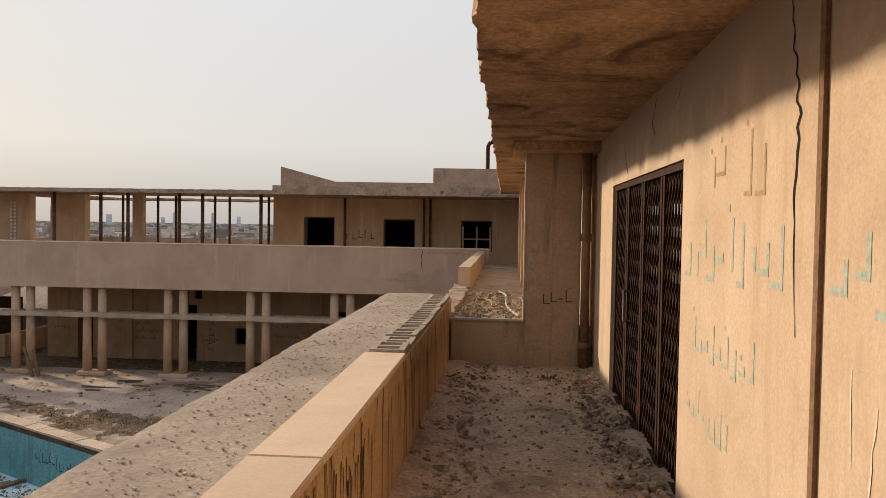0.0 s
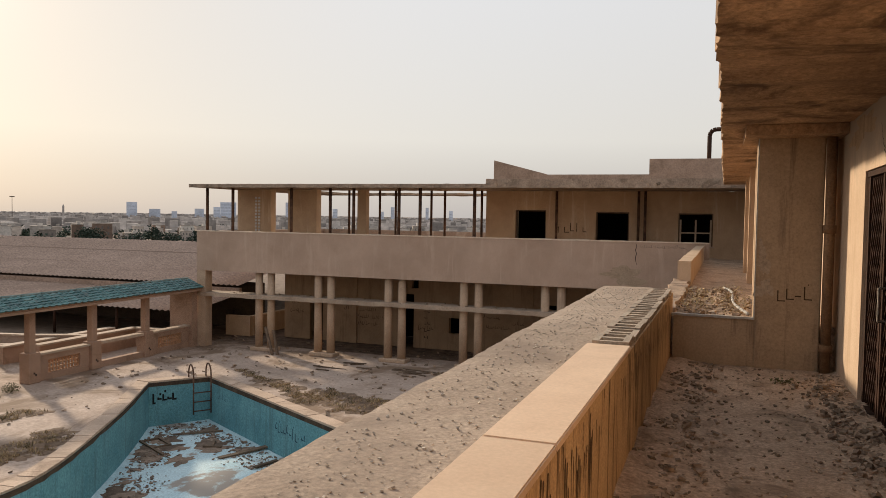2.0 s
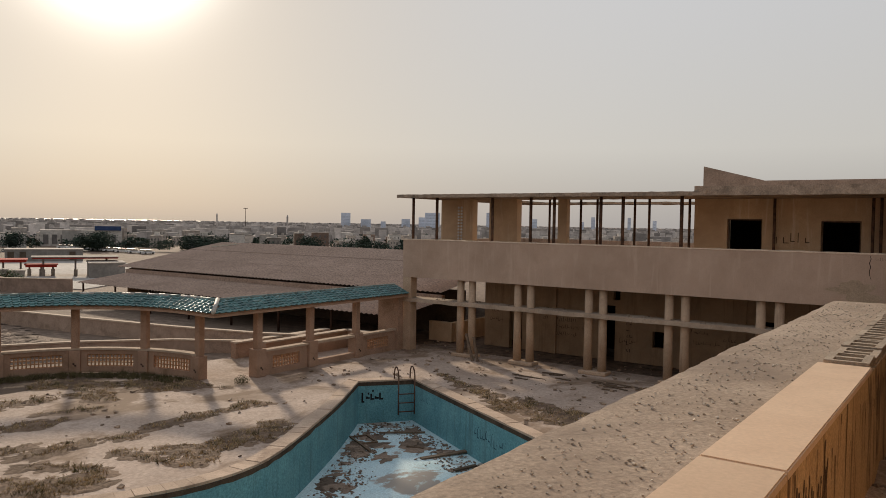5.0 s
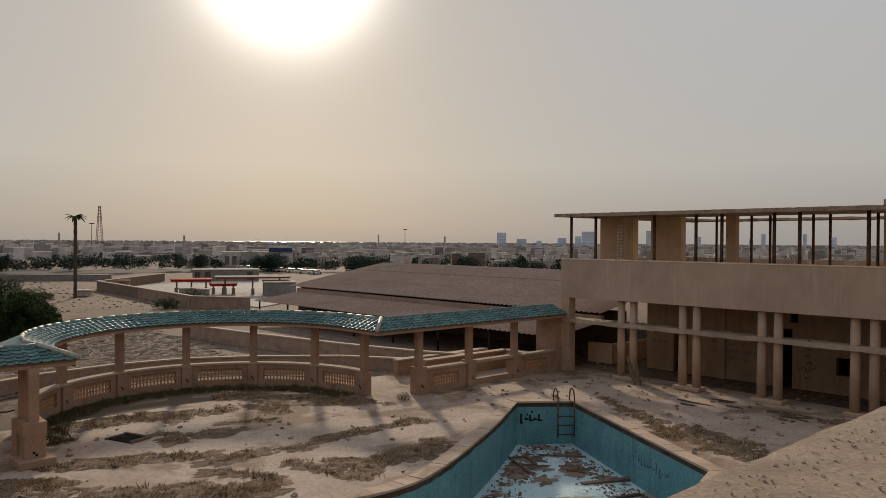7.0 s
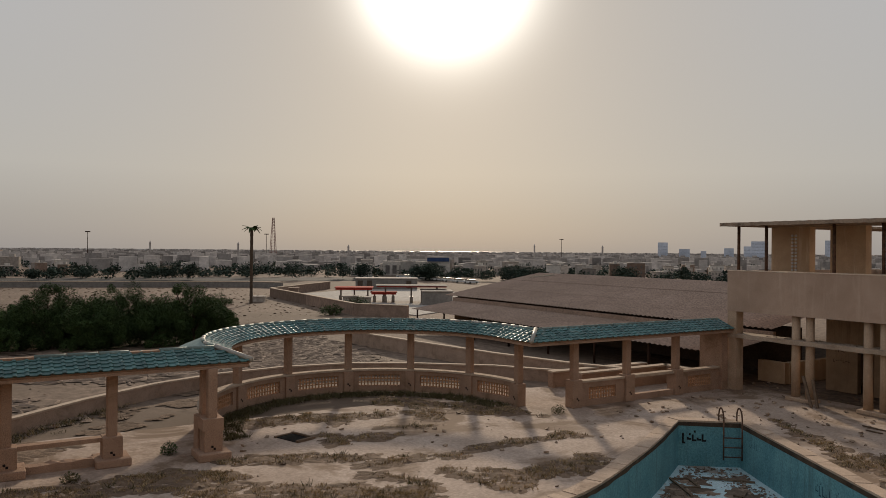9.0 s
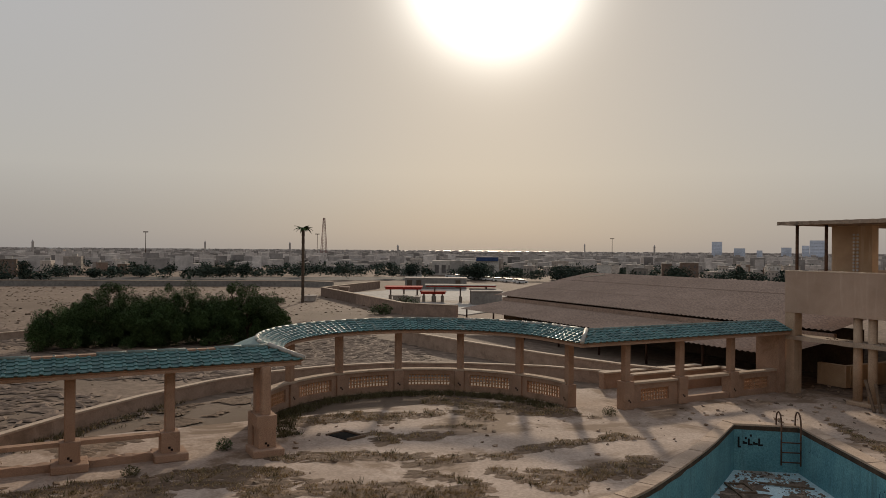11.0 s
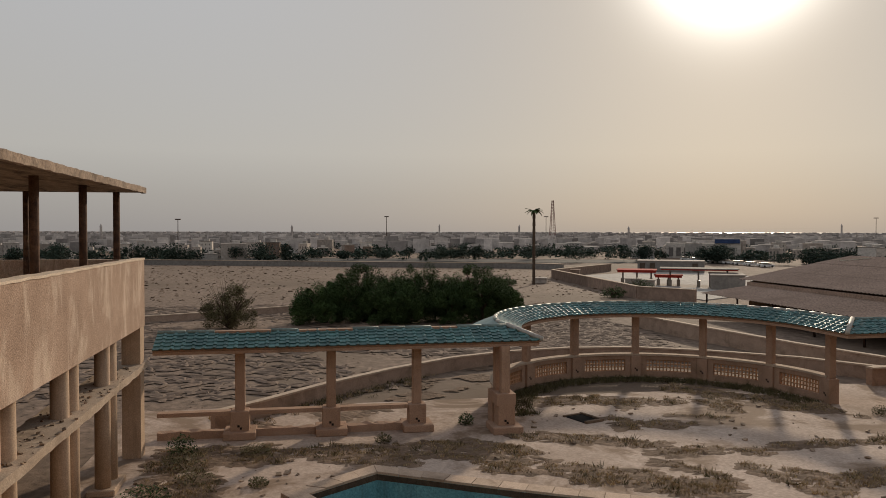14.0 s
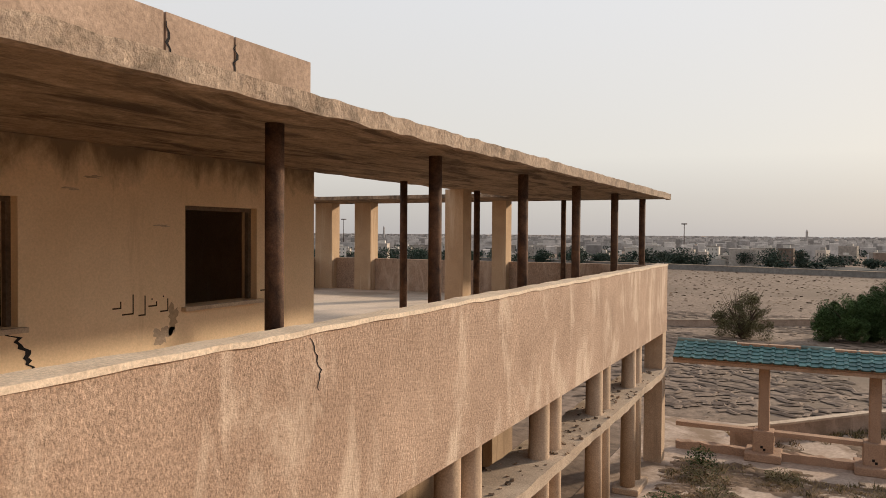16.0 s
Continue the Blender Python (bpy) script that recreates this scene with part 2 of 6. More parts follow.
M = {
    "stucco": surface("stucco", (0.56, 0.395, 0.255), (0.45, 0.31, 0.20), (0.62, 0.49, 0.36), 40, 1.4, streak=1, stain_at=(0.55, 0.75), fine=0.22),
    # Lighter copy of stucco: light bounced onto the left room wall is in the colour.
    "stucco_bounce_lit": surface("stucco_bounce_lit", (0.80, 0.60, 0.40), (0.70, 0.51, 0.325), (0.54, 0.38, 0.24), 40, 0.9, streak=1, stain_at=(0.56, 0.8), fine=0.14, bump=0.3, upper_patches=(2.0, 2.75, (0.16, 0.115, 0.08), 0.62)),
    # Copy of band for the wing face in shade, its contrast toned down in colour.
    "band_shaded": surface("band_shaded", (0.50, 0.365, 0.278), (0.40, 0.285, 0.212), (0.55, 0.425, 0.33), 40, 0.6, streak=1, stain_at=(0.54, 0.86), bump=0.5, fine=0.22),
    "band": surface("band", (0.53, 0.375, 0.278), (0.385, 0.264, 0.192), (0.64, 0.51, 0.40), 55, 0.75, streak=1, stain_at=(0.50, 0.76), bump=0.9, relief=0.016, fine=0.55, run=0.6),
    "wall_warm": surface("wall_warm", (0.59, 0.44, 0.308), (0.49, 0.352, 0.238), (0.43, 0.30, 0.192), 60, 1.4, streak=1, stain_at=(0.54, 0.76), bump=0.3, fine=0.16, upper_patches=(2.1, 2.95, (0.33, 0.265, 0.20), 0.50)),
    "plaster_dark": surface("plaster_dark", (0.45, 0.32, 0.205), (0.34, 0.24, 0.155), (0.15, 0.105, 0.075), 35, 1.1, streak=1, stain_at=(0.54, 0.74), fine=0.25),
    "soffit": surface("soffit", (0.58, 0.38, 0.225), (0.36, 0.23, 0.14), (0.13, 0.082, 0.052), 25, 1.6, stain_at=(0.50, 0.64), fine=0.45, bump=0.8, relief=0.03),
    "concrete": surface("concrete", (0.50, 0.39, 0.295), (0.33, 0.25, 0.185), (0.27, 0.205, 0.155), 40, 0.9, bump=0.6, relief=0.012, fine=0.38, spec=0.12),
    "tile": surface("tile", (0.72, 0.53, 0.37), (0.65, 0.465, 0.32), (0.57, 0.41, 0.28), 50, 2.0, bump=0.1, stain_at=(0.55, 0.75), vary=0.1, rough=0.75, fine=0.1),
    "coping_stone": surface("coping_stone", (0.58, 0.435, 0.325), (0.45, 0.33, 0.24), (0.27, 0.19, 0.135), 30, 1.6, bump=0.4, stain_at=(0.55, 0.70), vary=0.15, fine=0.25),
    "slab_edge": surface("slab_edge", (0.47, 0.355, 0.265), (0.29, 0.215, 0.16), (0.15, 0.115, 0.085), 22, 3.0, bump=1.0, relief=0.03, fine=0.4),
    "column": surface("column", (0.54, 0.395, 0.28), (0.43, 0.305, 0.21), (0.24, 0.17, 0.12), 45, 1.6, streak=1, stain_at=(0.56, 0.78)),
    "terracotta": surface("terracotta", (0.47, 0.31, 0.218), (0.37, 0.24, 0.166), (0.24, 0.155, 0.10), 45, 1.5, stain_at=(0.54, 0.7), fine=0.5),
    "rust": surface("rust", (0.075, 0.038, 0.024), (0.035, 0.02, 0.014), None, 60, 6.0, rough=0.8, bump=0.5, metal=0.3),
    "rust_post": surface("rust_post", (0.17, 0.095, 0.06), (0.05, 0.032, 0.025), None, 60, 5.0, rough=0.8, bump=0.6, metal=0.1),
    "pipe": surface("pipe", (0.29, 0.17, 0.09), (0.18, 0.105, 0.06), None, 40, 3.0, rough=0.7),
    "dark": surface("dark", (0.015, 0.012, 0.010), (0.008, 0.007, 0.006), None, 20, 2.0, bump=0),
    # Room lining darkened in colour to stand for the lack of light inside.
    "interior_shade": surface("interior_shade", (0.07, 0.05, 0.036), (0.045, 0.033, 0.024), (0.08, 0.06, 0.045), 20, 1.0),
    "rubble": surface("rubble", (0.42, 0.31, 0.22), (0.26, 0.19, 0.135), None, 30, 4.0, bump=0.7, island=0.5),
    "dust_floor": surface("dust_floor", (0.63, 0.46, 0.325), (0.46, 0.325, 0.225), (0.20, 0.14, 0.095), 28, 2.6, bump=1.0, relief=0.03, fine=0.5),
    "paving": surface("paving", (0.53, 0.415, 0.335), (0.38, 0.285, 0.22), (0.23, 0.16, 0.11), 11, 0.55, bump=0.5, relief=0.02, stain_at=(0.50, 0.59), fine=0.3),
    "sand": surface("sand", (0.27, 0.195, 0.145), (0.205, 0.148, 0.11), (0.155, 0.113, 0.082), 2.4, 0.05, bump=0.5, relief=0.08, stain_at=(0.50, 0.60), fine=0.6),
    "pool_wall": surface("pool_wall", (0.19, 0.41, 0.45), (0.12, 0.30, 0.345), (0.09, 0.165, 0.18), 20, 0.8, streak=1, rough=0.6, bump=0.2, fine=0.45, stain_at=(0.53, 0.78)),
    "pool_floor": surface("pool_floor", (0.60, 0.74, 0.76), (0.44, 0.62, 0.66), (0.30, 0.26, 0.22), 18, 0.9, rough=0.55, bump=0.3, stain_at=(0.55, 0.60), spec=0.3),
    "green_tile": surface("green_tile", (0.095, 0.205, 0.195), (0.05, 0.13, 0.128), (0.19, 0.21, 0.18), 18, 2.0, rough=0.46, bump=0.2, stain_at=(0.60, 0.72), vary=0.35, spec=0.45),
    "cap_pale": surface("cap_pale", (0.46, 0.43, 0.38), (0.36, 0.33, 0.29), None, 20, 3.0, rough=0.5),
    "corrugated": surface("corrugated", (0.42, 0.30, 0.23), (0.34, 0.24, 0.18), (0.27, 0.19, 0.142), 9, 0.35, rough=0.8, bump=0.3, fine=0.5, stain_at=(0.54, 0.7)),
    "bark": surface("bark", (0.12, 0.085, 0.06), (0.07, 0.05, 0.035), None, 20, 4.0),
    "leaf": surface("leaf", (0.085, 0.13, 0.042), (0.04, 0.066, 0.025), None, 3.0, 0.9, bump=0, rough=0.75, vary=0.2, island=0.5, spec=0.05),
    "dry_grass": surface("dry_grass", (0.52, 0.385, 0.215), (0.33, 0.24, 0.135), None, 4.0, 0.8, bump=0, island=0.5, rough=0.9),
    "weed": surface("weed", (0.155, 0.135, 0.065), (0.10, 0.085, 0.042), None, 4.0, 0.8, bump=0, island=0.4, rough=0.9),
    "house": surface("house", (0.52, 0.45, 0.39), (0.37, 0.315, 0.265), None, 2.0, 0.02, vary=0.5, bump=0),
    "white_paint": surface("white_paint", (0.70, 0.68, 0.66), (0.60, 0.58, 0.56), None, 5.0, 0.4, bump=0),
    "red_paint": surface("red_paint", (0.42, 0.05, 0.035), (0.33, 0.04, 0.03), None, 5.0, 0.4, bump=0),
    "asphalt": surface("asphalt", (0.075, 0.07, 0.066), (0.05, 0.048, 0.046), None, 4.0, 0.2),
    # Tower colour with the haze of distance painted in.
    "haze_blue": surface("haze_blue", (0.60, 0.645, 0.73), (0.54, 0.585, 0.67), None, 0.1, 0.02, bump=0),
    "timber": surface("timber", (0.21, 0.15, 0.105), (0.12, 0.085, 0.06), None, 30, 4.0, vary=0.3),
    "ink_black": surface("ink_black", (0.025, 0.022, 0.022), (0.018, 0.016, 0.016), None, 30, 4.0, bump=0),
    "ink_brown": surface("ink_brown", (0.085, 0.055, 0.035), (0.06, 0.04, 0.025), None, 30, 4.0, bump=0),
    "ink_teal": surface("ink_teal", (0.36, 0.41, 0.34), (0.46, 0.44, 0.33), None, 30, 4.0, bump=0),
    "chalk": surface("chalk", (0.78, 0.68, 0.54), (0.70, 0.59, 0.45), None, 30, 4.0, bump=0),
    "terrace_screed": surface("terrace_screed", (0.64, 0.51, 0.40), (0.52, 0.41, 0.315), (0.38, 0.29, 0.215), 25, 0.8, bump=0.4, fine=0.2),
    "rim_dark": surface("rim_dark", (0.12, 0.085, 0.06), (0.055, 0.04, 0.03), None, 30, 2.5, bump=0.4),
    "sign_blue": surface("sign_blue", (0.05, 0.08, 0.17), (0.04, 0.06, 0.13), None, 2.0, 0.5, bump=0),
    "steel": surface("steel", (0.30, 0.26, 0.22), (0.2, 0.17, 0.14), None, 40, 5.0, rough=0.45, metal=0.7),
    "block": surface("block", (0.50, 0.405, 0.31), (0.37, 0.295, 0.225), None, 60, 4.0, bump=0.9, vary=0.15),
    "cap": surface("cap", (0.56, 0.44, 0.33), (0.46, 0.35, 0.26), (0.36, 0.27, 0.20), 40, 4.0, bump=0.6),
    "soffit_grey": surface("soffit_grey", (0.47, 0.34, 0.235), (0.27, 0.19, 0.13), (0.11, 0.078, 0.055), 16, 2.6, bump=1.0, relief=0.05, stain_at=(0.47, 0.62), fine=0.4, flake=(0.45, 1.5, 1)),
    "upstand": surface("upstand", (0.45, 0.325, 0.245), (0.33, 0.235, 0.175), (0.22, 0.155, 0.11), 30, 2.2, bump=0.7, stain_at=(0.52, 0.7)),
    "drip": surface("drip", (0.17, 0.105, 0.06), (0.07, 0.045, 0.03), None, 30, 6.0, bump=0),
    "grit": surface("grit", (0.66, 0.57, 0.47), (0.48, 0.40, 0.32), None, 40, 30.0, bump=0, island=0.4),
    "ink_ochre": surface("ink_ochre", (0.44, 0.31, 0.17), (0.38, 0.26, 0.14), None, 30, 4.0, bump=0),
    "roof_core": surface("roof_core", (0.40, 0.26, 0.18), (0.30, 0.19, 0.13), None, 20, 3.0, bump=0.2),
    "ink_navy": surface("ink_navy", (0.04, 0.09, 0.13), (0.03, 0.06, 0.09), None, 30, 4.0, bump=0),
    "pool_dirt": surface("pool_dirt", (0.30, 0.22, 0.165), (0.18, 0.13, 0.095), None, 20, 3.0, bump=0.6, island=0.45),
    "soil": surface("soil", (0.245, 0.168, 0.115), (0.165, 0.112, 0.076), None, 14, 2.0, bump=0.8, island=0.3, relief=0.03),
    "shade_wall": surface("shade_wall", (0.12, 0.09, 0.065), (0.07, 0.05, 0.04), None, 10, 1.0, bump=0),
    "mast_paint": surface("mast_paint", (0.30, 0.17, 0.14), (0.24, 0.14, 0.12), None, 1.0, 0.3, bump=0),
    "house_pale": surface("house_pale", (0.62, 0.565, 0.505), (0.48, 0.43, 0.375), None, 2.0, 0.1, vary=0.4, bump=0),
    "house_brown": surface("house_brown", (0.30, 0.21, 0.16), (0.24, 0.17, 0.13), None, 2.0, 0.1, vary=0.3, bump=0),
    "field_wall": surface("field_wall", (0.26, 0.235, 0.21), (0.20, 0.18, 0.16), None, 2.0, 0.1, bump=0),
    # Town colour is paled so that it includes the distant haze.
    "town": surface("town", (0.62, 0.565, 0.52), (0.32, 0.29, 0.27), None, 0.6, 0.045, bump=0, island=0.5),
    # Parapet cap colour, lightened to carry the sunlight on its top.
    "cap_sunlit": surface("cap_sunlit", (0.76, 0.62, 0.48), (0.62, 0.49, 0.37), (0.46, 0.35, 0.26), 40, 3.0, bump=0.5, stain_at=(0.56, 0.7)),
    "peel": surface("peel", (0.47, 0.36, 0.26), (0.36, 0.27, 0.19), None, 30, 3.0, bump=0.5),
    # Far windows, lightened because haze lowers their contrast.
    "window_hazed": surface("window_hazed", (0.20, 0.18, 0.165), (0.14, 0.125, 0.115), None, 2.0, 0.5, bump=0),
    # Stucco darkened in colour for the shade under the arcade, plus streaks.
    "arcade_shade_plaster": surface("arcade_shade_plaster", (0.42, 0.295, 0.19), (0.30, 0.205, 0.13), (0.20, 0.135, 0.085), 40, 1.1, streak=1, stain_at=(0.52, 0.74), fine=0.3),
    # Tower windows brought close to the hazy wall colour.
    "window_haze_blue": surface("window_haze_blue", (0.555, 0.60, 0.69), (0.50, 0.55, 0.64), None, 1.0, 0.1, bump=0),
    "clod": surface("clod", (0.27, 0.195, 0.145), (0.205, 0.148, 0.11), None, 3.0, 0.4, bump=0, island=0.2),
    "parapet_streaks": surface("parapet_streaks", (0.66, 0.445, 0.25), (0.53, 0.345, 0.185), (0.15, 0.095, 0.058), 60, 1.2, streak=1, stain_at=(0.54, 0.63), bump=0.3),
    "lattice_clay": surface("lattice_clay", (0.50, 0.29, 0.165), (0.40, 0.225, 0.125), None, 45, 2.0),
    "ridge_tile": surface("ridge_tile", (0.22, 0.27, 0.245), (0.15, 0.20, 0.18), None, 20, 2.0, rough=0.55, bump=0.2, vary=0.2),
    # Far foliage: leaf turned greyer and bluer, with haze in the colour.
    "leaf_hazed": surface("leaf_hazed", (0.055, 0.078, 0.055), (0.035, 0.05, 0.038), None, 3.0, 0.2, bump=0, island=0.3),
    "water": surface("water", (0.10, 0.11, 0.12), (0.08, 0.09, 0.10), None, 1.0, 0.01, rough=0.25, bump=0),
}


# ---- building helpers ----
def box(bm, x0, x1, y0, y1, z0, z1):
    x0, x1, y0, y1, z0, z1 = min(x0, x1), max(x0, x1), min(y0, y1), max(y0, y1), min(z0, z1), max(z0, z1)
    v = [bm.verts.new(p) for p in ((x0, y0, z0), (x1, y0, z0), (x1, y1, z0), (x0, y1, z0), (x0, y0, z1), (x1, y0, z1), (x1, y1, z1), (x0, y1, z1))]
    for f in ((0, 3, 2, 1), (4, 5, 6, 7), (0, 1, 5, 4), (1, 2, 6, 5), (2, 3, 7, 6), (3, 0, 4, 7)):
        bm.faces.new([v[i] for i in f])
    return v


def tube(bm, a, b, r0, r1=None, n=12, caps=True):
    a, b, r1 = Vector(a), Vector(b), r0 if r1 is None else r1
    w = (b - a).normalized()
    u = w.orthogonal().normalized()
    t = w.cross(u)
    rings = [[bm.verts.new(p + (u * math.cos(k * math.tau / n) + t * math.sin(k * math.tau / n)) * r) for k in range(n)] for p, r in ((a, r0), (b, r1))]
    for k in range(n):
        bm.faces.new((rings[0][k], rings[0][(k + 1) % n], rings[1][(k + 1) % n], rings[1][k]))
    if caps:
        bm.faces.new(rings[0][::-1])
        bm.faces.new(rings[1])


def prism(bm, pts, z0, z1):
    """Upright prism over a plan polygon, anticlockwise."""
    lo = [bm.verts.new((x, y, z0)) for x, y in pts]
    hi = [bm.verts.new((x, y, z1)) for x, y in pts]
    n = len(pts)
    bm.faces.new(hi)
    bm.faces.new(lo[::-1])
    for k in range(n):
        bm.faces.new((lo[k], lo[(k + 1) % n], hi[(k + 1) % n], hi[k]))


def mesh_ob(name, bm, mat, smooth=False):
    bmesh.ops.recalc_face_normals(bm, faces=bm.faces)
    me = bpy.data.meshes.new(name)
    bm.to_mesh(me)
    bm.free()
    if mat:
        me.materials.append(M[mat] if isinstance(mat, str) else mat)
    if smooth:
        me.polygons.foreach_set("use_smooth", [True] * len(me.polygons))
    return new(name, me)


def part(name, bm, mat, parent, label="", smooth=False):
    ob = mesh_ob(name, bm, mat, smooth)
    ob.parent = parent
    ob.matrix_parent_inverse = Matrix.Identity(4)
    if label:
        ob["label"] = label
    return ob


def thing(name, label, category, group="", kind="", at=(0, 0, 0), turn=0.0):
    ob = new(name)
    ob.empty_display_size = 0.2
    ob.matrix_basis = pose(*at, 0, 0, turn)
    return tagged(ob, label, category, group, kind)


def rough_edges(bm, amount, cell=0.35, only=None):
    """Worn edges: pushes vertices about by smooth noise."""
    for v in bm.verts:
        if only is None or only(v.co):
            v.co += noise.noise_vector(v.co / cell) * amount


def cut_lengthwise(bm, axis, step, lo, hi):
    n = [0, 0, 0]
    n[axis] = 1
    k = lo + step
    while k < hi - step * 0.3:
        p = [0, 0, 0]
        p[axis] = k
        bmesh.ops.bisect_plane(bm, geom=bm.verts[:] + bm.edges[:] + bm.faces[:], plane_co=p, plane_no=n)
        k += step


def wall_with_holes(bm, u0, u1, z0, z1, holes, to):
    """Solid wall of unit depth 0..1 with rectangular holes; to(u, depth, z) places a point."""
    us = sorted({u0, u1, *(h[0] for h in holes), *(h[1] for h in holes)})
    zs = sorted({z0, z1, *(h[2] for h in holes), *(h[3] for h in holes)})
    solid = {}
    for i in range(len(us) - 1):
        for j in range(len(zs) - 1):
            cu, cz = (us[i] + us[i + 1]) / 2, (zs[j] + zs[j + 1]) / 2
            solid[i, j] = not any(h[0] < cu < h[1] and h[2] < cz < h[3] for h in holes)
    cache = {}

    def v(i, d, j):
        if (i, d, j) not in cache:
            cache[i, d, j] = bm.verts.new(to(us[i], d, zs[j]))
        return cache[i, d, j]

    for (i, j), s in solid.items():
        if not s:
            continue
        for d in (0, 1):
            bm.faces.new((v(i, d, j), v(i + 1, d, j), v(i + 1, d, j + 1), v(i, d, j + 1)))
        for di, dj, a, b in ((-1, 0, (i, j), (i, j + 1)), (1, 0, (i + 1, j), (i + 1, j + 1)), (0, -1, (i, j), (i + 1, j)), (0, 1, (i, j + 1), (i + 1, j + 1))):
            if not solid.get((i + di, j + dj), False):
                bm.faces.new((v(a[0], 0, a[1]), v(b[0], 0, b[1]), v(b[0], 1, b[1]), v(a[0], 1, a[1])))

# ---- ground and pool ----
G = -3.7                       # level of the courtyard
PC = 10.1                      # the pool's axis
half = [(-17.65, 19.05), (-16.1, 21.1), (-8.6, 16.9), (-7.6, 13.5)]
side = [(-16.0, 16.35), (-14.75, 14.0), (-13.75, 12.0), (-13.3, 10.8)]
POOL = [(x, y) for x, y in half] + [(x, 2 * PC - y) for x, y in half[::-1]] + [(x, 2 * PC - y) for x, y in side] + [(x, y) for x, y in side[::-1]]


def inset(pts, d):
    """Plan polygon (clockwise here) moved inwards by d."""
    out, n = [], len(pts)
    for k in range(n):
        a, b, c = Vector(pts[k - 1]), Vector(pts[k]), Vector(pts[(k + 1) % n])
        e, f = (b - a).normalized(), (c - b).normalized()
        ne, nf = Vector((e.y, -e.x)), Vector((f.y, -f.x))
        m = (ne + nf) / (1 + ne.dot(nf))
        out.append(tuple(b + m * d))
    return out


def soften(pts, keep, n=5):
    """Rounds the corners that are not to be kept sharp."""
    out = []
    for k, p in enumerate(pts):
        if k in keep:
            out.append(p)
            continue
        a, b, c = Vector(pts[k - 1]), Vector(p), Vector(pts[(k + 1) % len(pts)])
        s, e = a.lerp(b, 0.5), b.lerp(c, 0.5)
        for j in range(n):
            t = (j + 0.5) / n
            out.append(tuple(s.lerp(b, t).lerp(b.lerp(e, t), t)))
    return out


POOL = soften(POOL, {0, 1, 2, 5, 6, 7})
POOL_IN = inset(POOL, 0.42)


def sheet_with_hole(name, outer, hole, z, mat):
    bm = bmesh.new()
    edges = []
    for loop in (outer, hole):
        vs = [bm.verts.new((x, y, z)) for x, y in loop]
        edges += [bm.edges.new((vs[k], vs[(k + 1) % len(vs)])) for k in range(len(vs))]
    bmesh.ops.triangle_fill(bm, edges=edges, use_beauty=True)
    for f in bm.faces:
        if f.normal.z < 0:
            f.normal_flip()
    return mesh_ob(name, bm, mat)


hole_pts = inset(POOL, 0.2)
FAR = 4600.0
tagged(sheet_with_hole("ground", [(-FAR, -FAR), (FAR, -FAR), (FAR, FAR), (-FAR, FAR)], hole_pts, G - 0.03, "sand"), "dry sandy open ground with scrub", "ground", kind="structure")
tagged(sheet_with_hole("pavement", [(-1.9, -5.5), (-1.9, 27), (-24.5, 27), (-24.5, -5.5)], hole_pts, G, "paving"), "sun-bleached cracked courtyard paving with drifted dirt", "pavement", kind="structure")

pool = thing("swimming_pool", "empty derelict swimming pool with blue walls and rubble", "swimming pool")
bm = bmesh.new()
n = len(POOL)
PF = -5.05
for ring_a, za, ring_b, zb in ((POOL_IN, G + 0.06, POOL_IN, PF),):
    va = [bm.verts.new((x, y, za)) for x, y in ring_a]
    vb = [bm.verts.new((x, y, zb)) for x, y in ring_b]
    for k in range(n):
        bm.faces.new((va[k], va[(k + 1) % n], vb[(k + 1) % n], vb[k]))
    vo = [bm.verts.new((x, y, za)) for x, y in inset(POOL, 0.25)]
    for k in range(n):
        bm.faces.new((va[k], va[(k + 1) % n], vo[(k + 1) % n], vo[k]))
part("basin_wall", bm, "pool_wall", pool, "faded turquoise painted pool wall")
# Dark strip: shadow gap and dirt under the coping, both put into colour.
bm = bmesh.new()
LINE = inset(POOL, 0.425)
va = [bm.verts.new((x, y, G + 0.058)) for x, y in LINE]
vb = [bm.verts.new((x, y, G - 0.06 + 0.05 * noise.noise(Vector((x * 3, y * 3, 0))))) for x, y in LINE]
for k in range(n):
    bm.faces.new((va[k], va[(k + 1) % n], vb[(k + 1) % n], vb[k]))
part("waterline_band", bm, "rim_dark", pool, "dark band painted for shadow gap and dirt under the coping")
bm = bmesh.new()
vb = [bm.verts.new((x, y, PF)) for x, y in POOL_IN]
bm.faces.new(vb)
bmesh.ops.triangulate(bm, faces=bm.faces)
part("basin_floor", bm, "pool_floor", pool, "pale blue pool floor under dirt")
coping = thing("pool_coping", "pale stone coping slabs round the pool", "coping", kind="structure")
for k in range(n):
    a, b = Vector(POOL[k]), Vector(POOL[(k + 1) % n])
    c, d = Vector(POOL_IN[(k + 1) % n]), Vector(POOL_IN[k])
    m = max(1, round((b - a).length / 0.6))
    for j in range(m):
        t0, t1 = (j + 0.01) / m, (j + 0.99) / m
        bm = bmesh.new()
        prism(bm, [tuple(p) for p in (a.lerp(b, t0), d.lerp(c, t0), d.lerp(c, t1), a.lerp(b, t1))][::-1], G - 0.02, G + 0.11 + random.uniform(-0.012, 0.012))
        part("coping_slab", bm, "coping_stone", coping)


